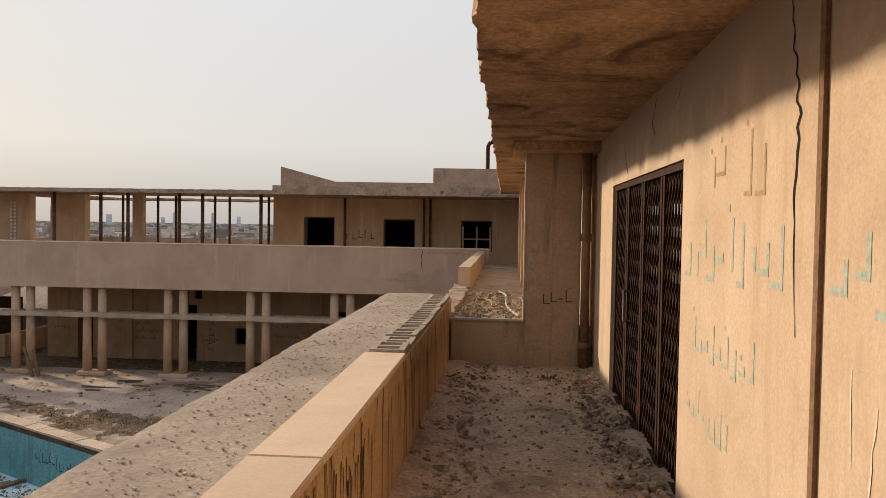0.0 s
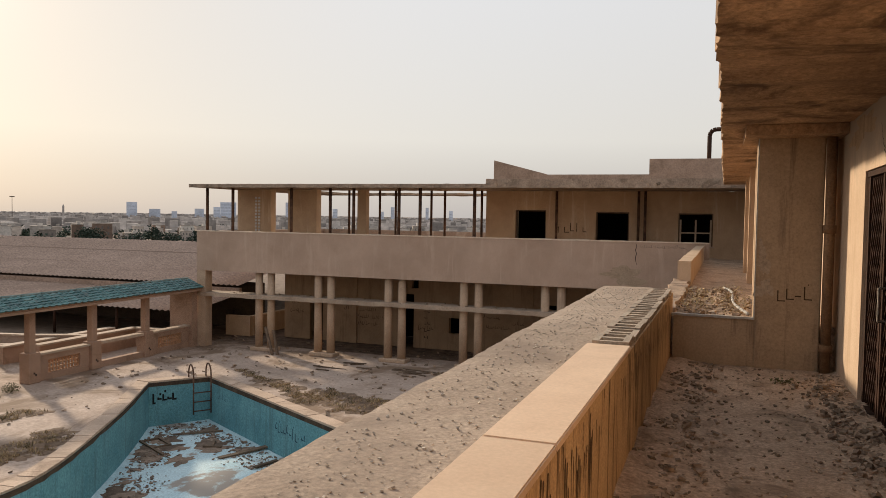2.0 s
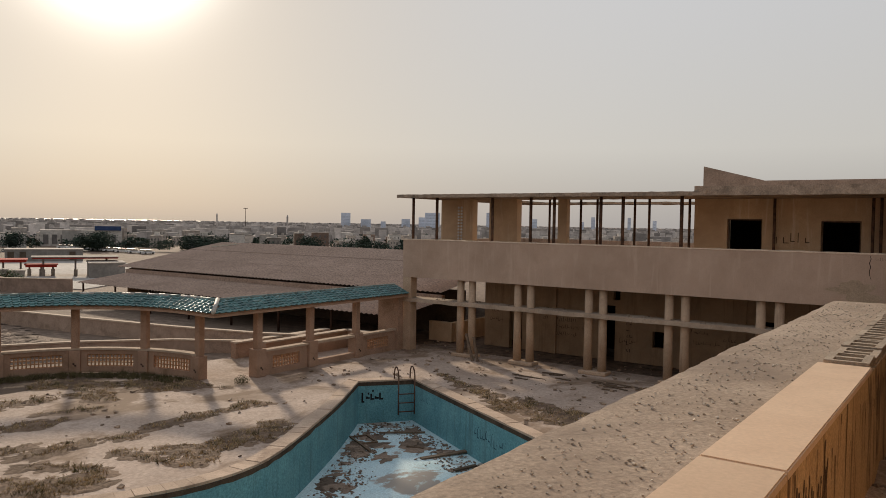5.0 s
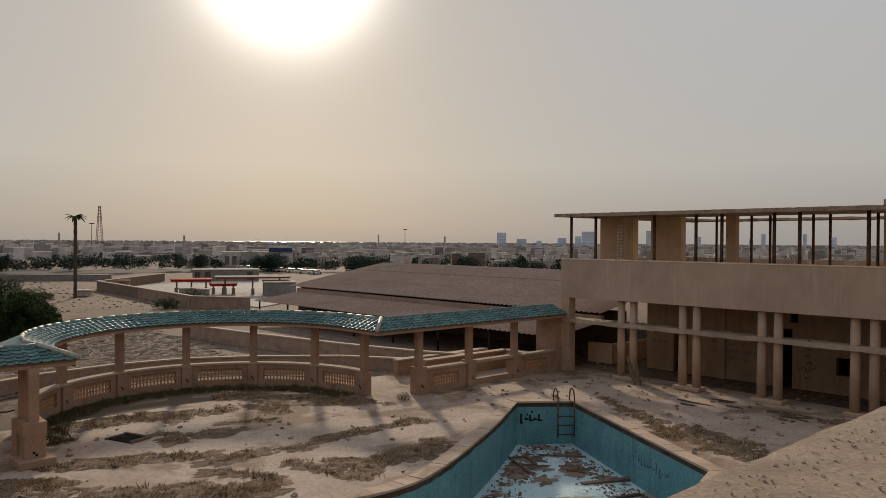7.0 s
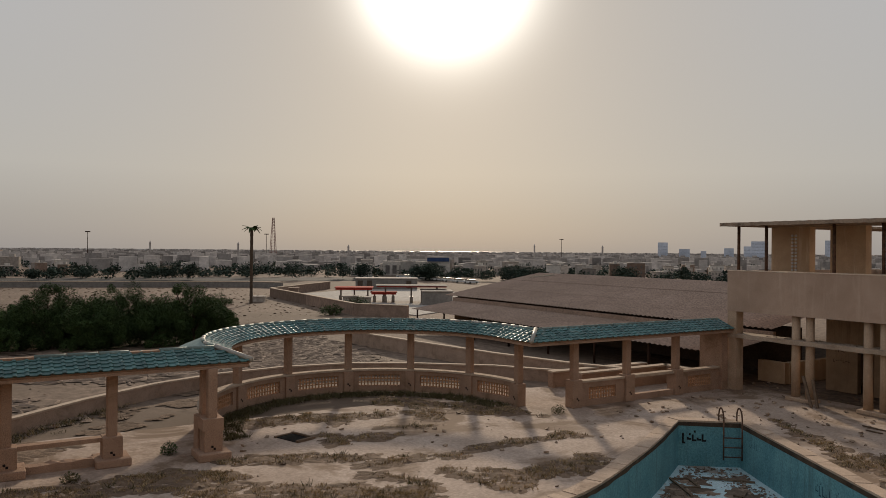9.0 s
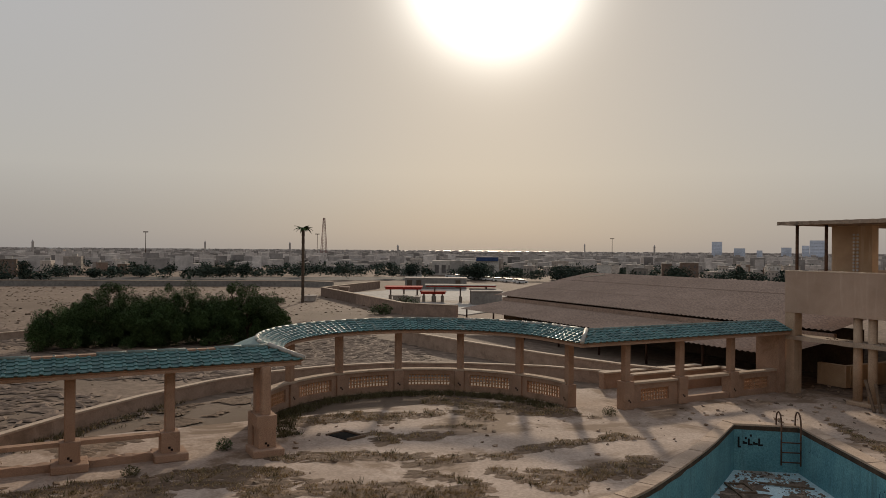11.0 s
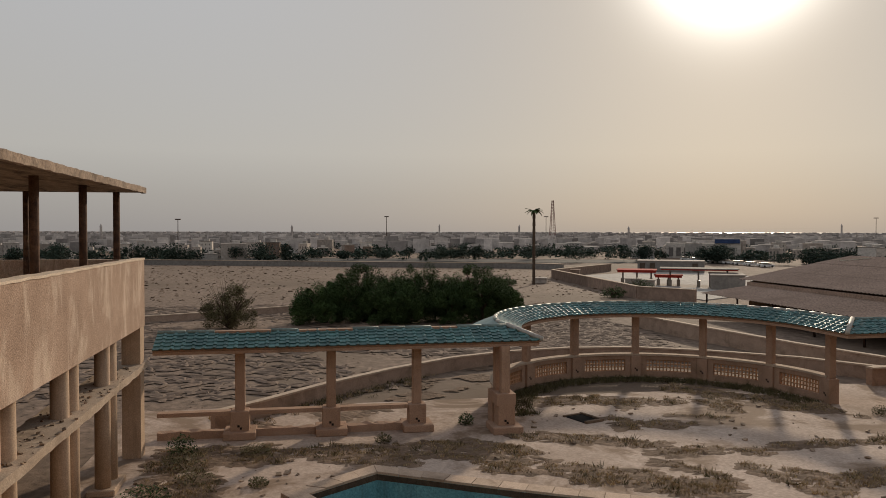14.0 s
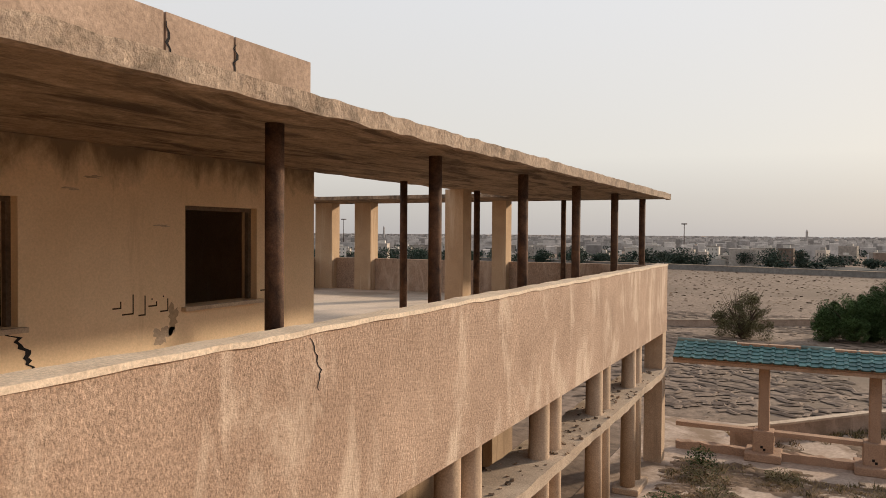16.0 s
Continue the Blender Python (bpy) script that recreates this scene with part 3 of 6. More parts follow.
# ---- scrawls ----
def scrawl(wall, to, u0, u1, z0, z1, ink, seed, n=None, weight=0.06):
    """Scrawled writing as plain upright and level bars; to(u, out, z) places a point on its wall."""
    rnd = random.Random(seed)
    n = n or max(3, int((u1 - u0) / ((z1 - z0) * 0.45)))
    bm = bmesh.new()
    w = (u1 - u0) / n

    def bar(a, b, c, d, o):
        bm.faces.new([bm.verts.new(to(u, o, z)) for u, z in ((a, c), (b, c), (b, d), (a, d))])

    t = max(0.006, (z1 - z0) * weight)
    for k in range(n):
        a = u0 + k * w
        lo, hi = z0 + rnd.uniform(0, 0.4) * (z1 - z0), z1 - rnd.uniform(0, 0.6) * (z1 - z0)
        bar(a + w * 0.1, a + w * 0.1 + t, lo, hi, 0.002)
        if rnd.random() < 0.75:
            bar(a + w * 0.1 + t, a + w * rnd.uniform(0.7, 1.05), lo, lo + t, 0.002)
        if rnd.random() < 0.3:
            bar(a + w * 0.5, a + w * 0.5 + t, hi + t, hi + 2.2 * t, 0.002)
    return part("scrawl", bm, ink, wall, "sprayed scrawl, unreadable")


def crack(wall, to, pts, width, seed, name="crack", mat="ink_black"):
    """A jagged dark crack along a few points of a wall."""
    rnd = random.Random(seed)
    line = []
    for (u0, z0), (u1, z1) in zip(pts, pts[1:]):
        for j in range(7):
            t = j / 7
            line.append((u0 + (u1 - u0) * t + rnd.uniform(-1, 1) * width * 0.9, z0 + (z1 - z0) * t))
    bm = bmesh.new()
    last = None
    for k, (u, z) in enumerate(line):
        h = width * (0.25 + 0.75 * math.sin(math.pi * (k + 0.5) / len(line))) * rnd.uniform(0.5, 1.1) / 2
        pair = [bm.verts.new(to(u - h, 0.003, z)), bm.verts.new(to(u + h, 0.003, z))]
        if last:
            bm.faces.new((last[0], last[1], pair[1], pair[0]))
        last = pair
    return part(name, bm, mat, wall)


def blotch(wall, to, u, z, ru, rz, mat, seed, name="bare_patch"):
    """An irregular patch where the plaster has come away or dirt has run."""
    rnd = random.Random(seed)
    bm = bmesh.new()
    k = 46
    ph = [rnd.uniform(0, 6.3) for _ in range(4)]
    ring = []
    for j in range(k):
        a = math.tau * j / k
        r = 0.9 + 0.25 * math.sin(2 * a + ph[0]) + 0.2 * math.sin(3 * a + ph[1]) + 0.16 * math.sin(5 * a + ph[2]) + 0.12 * math.sin(9 * a + ph[3]) + rnd.uniform(-0.1, 0.1)
        ring.append(bm.verts.new(to(u + ru * r * math.cos(a), 0.0025, z + rz * r * math.sin(a))))
    bm.faces.new(ring)
    return part(name, bm, mat, wall)


def stones(name, spots, mat, parent, label, seed, flat=0.6):
    """Loose rubble, one mesh of many small broken pieces."""
    rnd = random.Random(seed)
    bm = bmesh.new()
    for x, y, z, r in spots:
        m = pose(x, y, z + r * flat * 0.5, rnd.uniform(-25, 25), rnd.uniform(-25, 25), rnd.uniform(0, 360))
        vs = []
        for sx, sy, sz in ((-1, -1, -1), (1, -1, -1), (1, 1, -1), (-1, 1, -1), (-1, -1, 1), (1, -1, 1), (1, 1, 1), (-1, 1, 1)):
            q = Vector((sx * r * rnd.uniform(0.5, 1), sy * r * rnd.uniform(0.4, 0.9), sz * r * flat * rnd.uniform(0.4, 0.8)))
            vs.append(bm.verts.new(m @ q))
        for f in ((0, 3, 2, 1), (4, 5, 6, 7), (0, 1, 5, 4), (1, 2, 6, 5), (2, 3, 7, 6), (3, 0, 4, 7)):
            bm.faces.new([vs[i] for i in f])
    ob = mesh_ob(name, bm, mat)
    return tagged(ob, label, "rubble", kind="stuff")


# ---- the two wings ----
YR, YL = 25.68, -4.27          # faces of the two wings towards the courtyard
TOP, LOW = 1.12, -0.53         # parapet band


def wing(label, wy, windows, posts, back_posts, piers, wall_end, x_main, roof_wall, doors, gf_windows, columns, rz, xe, lip, upper):
    """One wing of the building; wy(d) is the plan y at depth d behind its face."""
    w = thing("hotel_wing", label, "building wing", "hotel wings")

    def slab(bm, x0, x1, d0, d1, z0, z1):
        return box(bm, x0, x1, wy(d0), wy(d1), z0, z1)

    def piece(name, mat, *dims, lab="", worn=0.0, step=0.3, cell=0.35):
        bm = bmesh.new()
        slab(bm, *dims)
        if worn:
            cut_lengthwise(bm, 0, step, min(dims[0], dims[1]), max(dims[0], dims[1]))
            rough_edges(bm, worn, cell)
        return part(name, bm, mat, w, lab)

    # The wing whose face lies in shade gets the shaded copy of the band.
    plain = "band_shaded" if wy(1) > wy(0) else "band"
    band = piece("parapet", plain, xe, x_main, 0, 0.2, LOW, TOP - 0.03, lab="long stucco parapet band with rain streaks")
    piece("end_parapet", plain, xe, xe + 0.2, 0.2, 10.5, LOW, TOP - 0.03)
    piece("back_parapet", "band", xe + 0.2, wall_end, 10.3, 10.5, LOW, TOP - 0.03)
    # The cap's bright sunlit edge is put into its base colour.
    piece("parapet_cap", "cap_sunlit", xe - 0.02, x_main, -0.015, 0.23, TOP - 0.035, TOP + 0.005, lab="chipped cement cap, paled for the sun on its top", worn=0.016, step=0.13)
    piece("terrace_floor", "terrace_screed", xe + 0.2, x_main, 0.2, 10.3, 0.0, 0.18)
    piece("roof_slab", "soffit_grey", xe - lip, x_main + 3, 0.14 - lip, 3.3, rz, rz + 0.09, lab="thin sagging concrete roof slab with broken edge", worn=0.014, step=0.25)
    piece("roof_slab", "soffit_grey", xe - lip, xe + 2.2, 3.3, 10.6, rz, rz + 0.09, worn=0.03)
    piece("roof_slab", "soffit_grey", xe + 2.2, wall_end, 8.9, 10.6, rz, rz + 0.09, worn=0.03)
    piece("slab_rim", "slab_edge", xe - lip - 0.02, x_main + 3, 0.1 - lip, 0.2 - lip, rz - 0.01, rz + 0.13, lab="spalled grey slab rim", worn=0.018, step=0.09, cell=0.2)
    for x0, x1 in upper:
        piece("roof_kerb", "slab_edge", x0, x1, 0.12 - lip, 0.5, rz + 0.13, rz + 0.3, lab="broken concrete kerb on the roof edge", worn=0.02, step=0.12, cell=0.2)
    for x0, x1, z0, z1 in roof_wall:
        bm = bmesh.new()
        vs = [bm.verts.new((x, wy(d), z)) for d in (0.16 - lip, 0.38 - lip) for x, z in ((x0, rz + 0.07), (x1, rz + 0.07), (x1, z1), (x0, z0))]
        for f in ((0, 1, 2, 3), (7, 6, 5, 4), (0, 4, 5, 1), (1, 5, 6, 2), (2, 6, 7, 3), (3, 7, 4, 0)):
            bm.faces.new([vs[i] for i in f])
        part("roof_upstand", bm, "upstand", w, "broken rendered upstand on the roof edge")
    for row, d, r in ((posts, 0.62, 0.062 if wy(1) > wy(0) else 0.078), (back_posts, 3.0, 0.05 if wy(1) > wy(0) else 0.065)):
        for x in row:
            dd = 2.6 if d == 3.0 and x < xe + 0.6 else d
            bm = bmesh.new()
            tube(bm, (x, wy(dd), 0.18), (x, wy(dd), rz + 0.01), r)
            part("post", bm, "rust_post", w, "rusted steel pipe post", True)
    for x0, x1, d0, d1 in piers:
        piece("pier", "stucco", x0, x1, d0, d1, 0.18, rz)
    bm = bmesh.new()
    # Left room wall takes the stucco copy with bounced light in its colour.
    wall_with_holes(bm, wall_end, x_main + 3, 0.18, rz, windows, lambda u, d, z: (u, wy(3.2 + 0.25 * d), z))
    wall = part("room_wall", bm, "stucco" if wy(1) > wy(0) else "stucco_bounce_lit", w, "tan room wall with peeling plaster")
    piece("side_wall", "stucco", wall_end, wall_end + 0.25, 3.45, 8.9, 0.18, rz)
    # Near-black back plane paints the darkness of the room behind the windows.
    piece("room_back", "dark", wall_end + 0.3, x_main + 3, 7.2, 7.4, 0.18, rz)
    # Unseen end wall, added to block light from the rooms' open end.
    piece("room_side", "interior_shade", x_main + 2.8, x_main + 2.95, 3.5, 7.15, 0.18, rz - 0.08)
    piece("room_ceiling", "interior_shade", wall_end + 0.3, x_main + 3, 3.5, 7.4, rz - 0.07, rz - 0.005)
    for x0, x1, z0, z1 in windows:
        win = part("window", bmesh.new(), None, w)
        for a, b, c, e in ((x0, x0 + 0.05, z0, z1), (x1 - 0.05, x1, z0, z1), (x0 + 0.05, x1 - 0.05, z1 - 0.05, z1)):
            bm = bmesh.new()
            slab(bm, a, b, 3.3, 3.36, c, e)
            part("frame", bm, "timber", win)
        bm = bmesh.new()
        slab(bm, x0 - 0.06, x1 + 0.06, 3.13, 3.4, z0 - 0.05, z0 - 0.002)
        part("sill", bm, "cap", win)
    # ground floor
    piece("floor_slab", "soffit_grey", xe, x_main, 0.2, 6.5, -0.5, -0.3)
    for x in columns:
        for dx in (0, 0.57):
            bm = bmesh.new()
            tube(bm, (x + dx, wy(0.28), G + 0.14), (x + dx, wy(0.28), LOW + 0.02), 0.16, 0.15, 18)
            part("column", bm, "column", w, "", True)
        bm = bmesh.new()
        slab(bm, x - 0.26, x + 0.82, 0.0, 0.56, G, G + 0.14)
        bmesh.ops.bevel(bm, geom=bm.edges[:], offset=0.02, segments=1, affect="EDGES")
        part("column_base", bm, "column", w)
    for d0, z in ((-0.04, -1.43),):
        piece("ledge_beam", "concrete", xe - 0.1, x_main, d0, d0 + 0.8, z - 0.16, z, lab="spalled concrete ledge between the columns", worn=0.028, step=0.2)
    piece("corner_pier", "column", xe, xe + 0.42, 0.02, 0.45, G, LOW)
    # Wall under the arcade: the shade there is part of its base colour.
    bm = bmesh.new()
    wall_with_holes(bm, -18.5, x_main, G, -0.5, doors + gf_windows, lambda u, d, z: (u, wy(3.5 + 0.25 * d), z))
    gf = part("ground_floor_wall", bm, "arcade_shade_plaster", w, "scrawled tan wall under the arcade")
    piece("ground_floor_end", "stucco", -18.5, -18.25, 3.75, 9.0, G, -0.5)
    # Near-black plane paints the darkness behind the arcade doors.
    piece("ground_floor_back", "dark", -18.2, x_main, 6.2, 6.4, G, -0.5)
    for x in (-15.2, -12.9, -9.6, -7.4):
        piece("pilaster", "arcade_shade_plaster", x, x + 0.35, 3.4, 3.497, G, -0.5)
    return w, band, wall, gf


def RW(d):
    return YR + d


def LW(d):
    return YL - d


COLS = (-17.68, -14.95, -11.92, -8.89, -5.86)
LCOLS = (-17.6, -14.82, -11.81, -8.77, -5.76)
DOORS = [(-17.2, -16.55, G, -1.75), (-12.8, -12.2, G, -1.45), (-6.7, -5.8, G, -1.6)]
right_wing, r_band, r_wall, r_gf = wing(
    "derelict tan stucco hotel wing over an arcade of paired columns", RW,
    [(-7.78, -6.55, 0.92, 2.16), (-4.62, -3.38, 0.92, 2.12), (-1.61, -0.4, 0.9, 2.1)],
    (-20.5, -19.22, -16.42, -14.64, -13.61, -11.68, -10.81, -8.65), (-15.04, -13.6, -12.87, -11.28, -10.69, -9.12, -6.1, -3.02, -2.78),
    [(-20.4, -18.68, 2.6, 3.0), (-17.8, -16.4, 2.6, 3.0), (-14.45, -14.05, 2.6, 2.9)],
    -9.0, -0.45, [(-7.72, -5.85, 3.86, 3.37), (-5.85, -2.39, 3.35, 3.34), (-2.39, 1.2, 3.85, 3.83)],
    DOORS, [(-10.62, -10.15, -3.0, -2.35), (-12.3, -12.0, -1.2, -0.8)], COLS, 2.90, -20.55, 0.26, [(-8.0, 1.2)])
left_wing, l_band, l_wall, l_gf = wing(
    "derelict hotel wing of tan stucco with a deep covered terrace", LW,
    [(-8.48, -7.24, 0.97, 2.14), (-5.2, -3.95, 0.95, 2.15)],
    (-19.85, -17.02, -14.15, -11.4, -8.52, -5.65), (-12.0, -15.07, -19.7),
    [(-19.85, -19.45, 9.65, 10.25), (-19.85, -19.45, 8.3, 8.85), (-19.85, -19.45, 4.1, 4.5), (-14.8, -14.4, 3.0, 3.4)],
    -9.72, -0.6, [(-5.33, -4.53, 3.09, 3.09), (-4.51, -3.95, 3.09, 3.1), (-3.93, -0.2, 3.1, 3.14)],
    DOORS, [], LCOLS, 2.72, -19.9, 0.13, [])
for k, (u0, u1, z) in enumerate(((-15.1, -14.3, -2.0), (-15.5, -13.9, -2.3), (-15.2, -13.4, -2.6), (-14.9, -13.8, -2.9), (-18.1, -17.6, -2.15), (-18.2, -17.5, -2.55), (-9.3, -8.4, -2.3), (-9.0, -8.0, -2.7), (-7.9, -7.0, -2.5), (-12.0, -11.3, -2.95))):
    scrawl(r_gf, lambda u, o, z: (u, RW(3.5) - o, z), u0, u1, z, z + 0.2, "ink_brown", 300 + k, None, 0.09)
for k in range(5):
    scrawl(r_gf, lambda u, o, z: (u, RW(3.5) - o, z), -11.72, -11.45, -3.3 + 0.27 * k, -3.1 + 0.27 * k, "ink_black", 320 + k, 2, 0.12)
scrawl(r_band, lambda u, o, z: (u, RW(0) - o, z), -2.62, -1.15, 0.9, 1.03, "ink_black", 9)
scrawl(r_wall, lambda u, o, z: (u, RW(3.2) - o, z), -6.1, -4.9, 1.2, 1.7, "ink_brown", 11)
blotch(r_band, lambda u, o, z: (u, RW(0) - o, z), -3.1, -0.05, 0.75, 0.3, "peel", 5)
crack(r_band, lambda u, o, z: (u, RW(0) - o, z), [(-2.76, 1.08), (-2.74, 0.2)], 0.03, 8)


def on_left_wall(u, o, z):
    return (u, LW(3.2) + o, z)


scrawl(l_wall, on_left_wall, -7.0, -6.2, 0.92, 1.2, "ink_brown", 21, 5)
scrawl(l_wall, on_left_wall, -9.05, -8.55, 0.95, 1.25, "ink_brown", 22)
crack(l_wall, on_left_wall, [(-5.1, 0.95), (-5.25, 0.72), (-5.3, 0.5)], 0.07, 23)
blotch(l_wall, on_left_wall, -7.05, 0.86, 0.09, 0.14, "plaster_dark", 24)
blotch(l_wall, on_left_wall, -6.9, 0.68, 0.13, 0.12, "cap", 25)
for k, (u, z) in enumerate(((-6.0, 2.38), (-5.75, 2.25), (-6.9, 1.9))):
    blotch(l_wall, on_left_wall, u, z, 0.1, 0.015, "cap", 30 + k)
crack(l_band, lambda u, o, z: (u, LW(0) + o, z), [(-5.3, 1.06), (-5.42, 0.8), (-5.4, 0.62)], 0.02, 26)
crack(l_band, lambda u, o, z: (u, LW(0.03) + o, z), [(-4.53, 2.86), (-4.52, 3.07)], 0.025, 27)
crack(l_band, lambda u, o, z: (u, LW(0.03) + o, z), [(-3.96, 2.86), (-3.94, 3.08)], 0.03, 28)

# vent pipe on the roof, pierced pier, window bars, low garden wall
bm = bmesh.new()
VX, VY = -0.55, RW(0.4)
tube(bm, (VX, VY, 2.97), (VX, VY, 4.62), 0.07, n=14)
for k in range(3):
    a, b = math.radians(k * 30), math.radians(k * 30 + 30)
    tube(bm, (VX + 0.2 - 0.2 * math.cos(a), VY, 4.62 + 0.2 * math.sin(a)), (VX + 0.2 - 0.2 * math.cos(b), VY, 4.62 + 0.2 * math.sin(b)), 0.07, n=14)
tube(bm, (VX + 0.2, VY, 4.82), (VX + 0.9, VY, 4.82), 0.07, n=14)
tagged(mesh_ob("vent_pipe", bm, "rust", True), "bent rusty vent pipe standing on the roof", "pipe")
casement = [o for o in right_wing.children if o.name.startswith("window")][2]
for x0, x1, z0, z1 in ((-1.56, -1.5, 0.82, 1.87), (-1.03, -0.97, 0.82, 1.87), (-0.51, -0.45, 0.82, 1.87), (-1.5, -1.03, 1.36, 1.41), (-0.97, -0.51, 1.36, 1.41)):
    bm = bmesh.new()
    box(bm, x0, x1, RW(3.24), RW(3.29), z0, z1)
    part("glazing_bar", bm, "cap", casement, "faded cream glazing bar")
spots = [(random.uniform(-8.2, 1.0), RW(random.uniform(-0.1, 0.9)), 2.99, random.choice((0.03, 0.05, 0.08, 0.11))) for _ in range(160)]
stones("roof_rubble", spots, "rubble", None, "broken render lying along the roof edge", 58)
spots = [(random.uniform(-19, -1.0), LW(random.uniform(-0.05, 0.75)), -1.43, random.choice((0.015, 0.025, 0.04))) for _ in range(260)]
spots += [(random.uniform(-19, -4.0), RW(random.uniform(-0.02, 0.7)), -1.43, random.choice((0.015, 0.025, 0.04))) for _ in range(160)]
stones("ledge_rubble", spots, "rubble", None, "crumbs of concrete lying on the arcade ledges", 59)
lattice = thing("vent_lattice", "block lattice on the pier, daylight in its holes painted white", "lattice")
for z in range(12):
    for s in (0, 1):
        # White discs on the pier paint daylight showing through the lattice holes.
        bm = bmesh.new()
        tube(bm, (-19.42 + 0.16 * s, RW(2.56), 1.0 + z * 0.14), (-19.42 + 0.16 * s, RW(2.595), 1.0 + z * 0.14), 0.05, n=8)
        part("opening", bm, "white_paint", lattice)
bm = bmesh.new()
box(bm, -21.3, -20.0, RW(3.0), RW(3.25), G, -2.8)
box(bm, -20.2, -19.95, RW(3.25), RW(6.5), G, -2.8)
tagged(mesh_ob("garden_wall", bm, "stucco"), "low rendered garden wall beside the arcade", "wall")

# ---- main block and the walkway in front of the camera ----
XW = 1.306


def on_wall(u, o, z):
    return (XW - o, u, z)


bm = bmesh.new()
box(bm, -0.7, 1.4, -4.2, 9.96, -0.4, 0.0)
bmesh.ops.subdivide_edges(bm, edges=[e for e in bm.edges if abs(e.verts[0].co.y - e.verts[1].co.y) > 1 or abs(e.verts[0].co.x - e.verts[1].co.x) > 1], cuts=40, use_grid_fill=True)
for v in bm.verts:
    if v.co.z > -0.01:
        edge = max(0, -0.1 - v.co.x) * 0.18 + max(0, v.co.x - 0.9) * 0.12
        v.co.z += edge * (0.6 + noise.noise(v.co * 3)) + 0.012 * noise.noise(v.co * 5)
floor = tagged(mesh_ob("floor", bm, "dust_floor"), "walkway floor under dust and plaster rubble", "floor", kind="structure")
bm = bmesh.new()
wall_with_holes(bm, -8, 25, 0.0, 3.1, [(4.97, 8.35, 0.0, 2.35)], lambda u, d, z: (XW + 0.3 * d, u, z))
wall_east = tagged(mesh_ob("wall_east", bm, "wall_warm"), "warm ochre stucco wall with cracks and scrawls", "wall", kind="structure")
for z0, z1, u0, u1, s in ((1.55, 1.95, 3.05, 4.85, 41), (1.06, 1.34, 3.4, 4.65, 42), (1.58, 1.98, 2.1, 2.6, 43), (0.66, 0.9, 3.8, 4.75, 45)):
    scrawl(wall_east, on_wall, u0, u1, z0, z1, "ink_teal", s, None, 0.085)
for u, z0, s in ((3.95, 2.03, 46), (3.3, 1.98, 47)):
    scrawl(wall_east, on_wall, u, u + 0.4, z0, z0 + 0.4, "ink_ochre", s, 2)
for k, line in enumerate(([(4.75, 1.33), (3.95, 1.24), (3.4, 1.25)], [(4.3, 1.2), (3.7, 1.14), (3.35, 1.09)], [(2.42, 1.4), (2.0, 1.44)], [(2.4, 1.4), (2.38, 1.0)], [(2.38, 1.02), (2.25, 1.0), (2.2, 1.36)])):
    crack(wall_east, on_wall, line, 0.012, 70 + k, "scratch", "chalk")
crack(wall_east, on_wall, [(3.05, 2.85), (2.98, 2.55), (2.93, 2.35), (2.95, 2.0), (2.92, 1.34)], 0.024, 50)
crack(wall_east, on_wall, [(5.9, 2.98), (6.1, 2.75), (5.95, 2.6)], 0.03, 51)
crack(wall_east, on_wall, [(7.6, 2.75), (7.4, 2.5), (7.3, 2.38)], 0.03, 52)
crack(wall_east, on_wall, [(5.0, 2.95), (5.15, 2.8), (5.6, 2.68)], 0.015, 53)
blotch(wall_east, on_wall, 8.6, 2.8, 0.7, 0.16, "plaster_dark", 64)
bm = bmesh.new()
box(bm, XW - 0.02, XW - 0.001, 2.655, 2.70, 0.0, 2.98)
part("conduit", bm, "pipe", wall_east, "brown metal strip up the wall")

bm = bmesh.new()
box(bm, -0.07, 6.5, -4.1, 25, 2.98, 3.2)
cut_lengthwise(bm, 1, 0.09, -4.1, 25)
rough_edges(bm, 0.03, 0.12, lambda c: c.x < 0)
rough_edges(bm, 0.03, 0.5, lambda c: c.x < 0)
tagged(mesh_ob("ceiling", bm, "soffit"), "stained concrete soffit with a ragged edge", "ceiling", kind="structure")
bm = bmesh.new()
box(bm, 0.2, XW, 9.5, 10.9, 2.86, 2.975)
tagged(mesh_ob("beam", bm, "soffit"), "stained downstand beam over the pillar", "beam", kind="structure")

bm = bmesh.new()
box(bm, -0.93, -0.63, -4.2, 10.3, 0.0, 0.862)
cut_lengthwise(bm, 1, 0.4, -4.2, 10.3)
parapet = tagged(mesh_ob("wall_parapet", bm, "parapet_streaks"), "low ochre parapet streaked with black drips", "wall", kind="structure")
rnd = random.Random(7)
y = 1.2
while y < 10.2:
    bm = bmesh.new()
    n, wdt = rnd.randint(2, 5), rnd.uniform(0.004, 0.014)
    top, length = rnd.uniform(0.6, 0.85), rnd.uniform(0.12, 0.6)
    last = None
    for k in range(n + 4):
        t = k / (n + 3)
        hw = wdt * (1.1 - t) * rnd.uniform(0.6, 1.2)
        yy = y + rnd.uniform(-0.008, 0.008)
        pr = [bm.verts.new((-0.6275, yy - hw, top - length * t)), bm.verts.new((-0.6275, yy + hw, top - length * t))]
        if last:
            bm.faces.new((last[0], last[1], pr[1], pr[0]))
        last = pr
    part("drip_stain", bm, "drip", parapet)
    y += rnd.uniform(0.015, 0.07) if 2.4 < y < 3.7 or y > 5.4 else rnd.uniform(0.06, 0.25)
bm = bmesh.new()
box(bm, -1.585, -0.932, -4.2, 10.7, 0.55, 0.88)
cut_lengthwise(bm, 1, 0.1, -4.2, 10.7)
cut_lengthwise(bm, 0, 0.16, -1.585, -0.932)
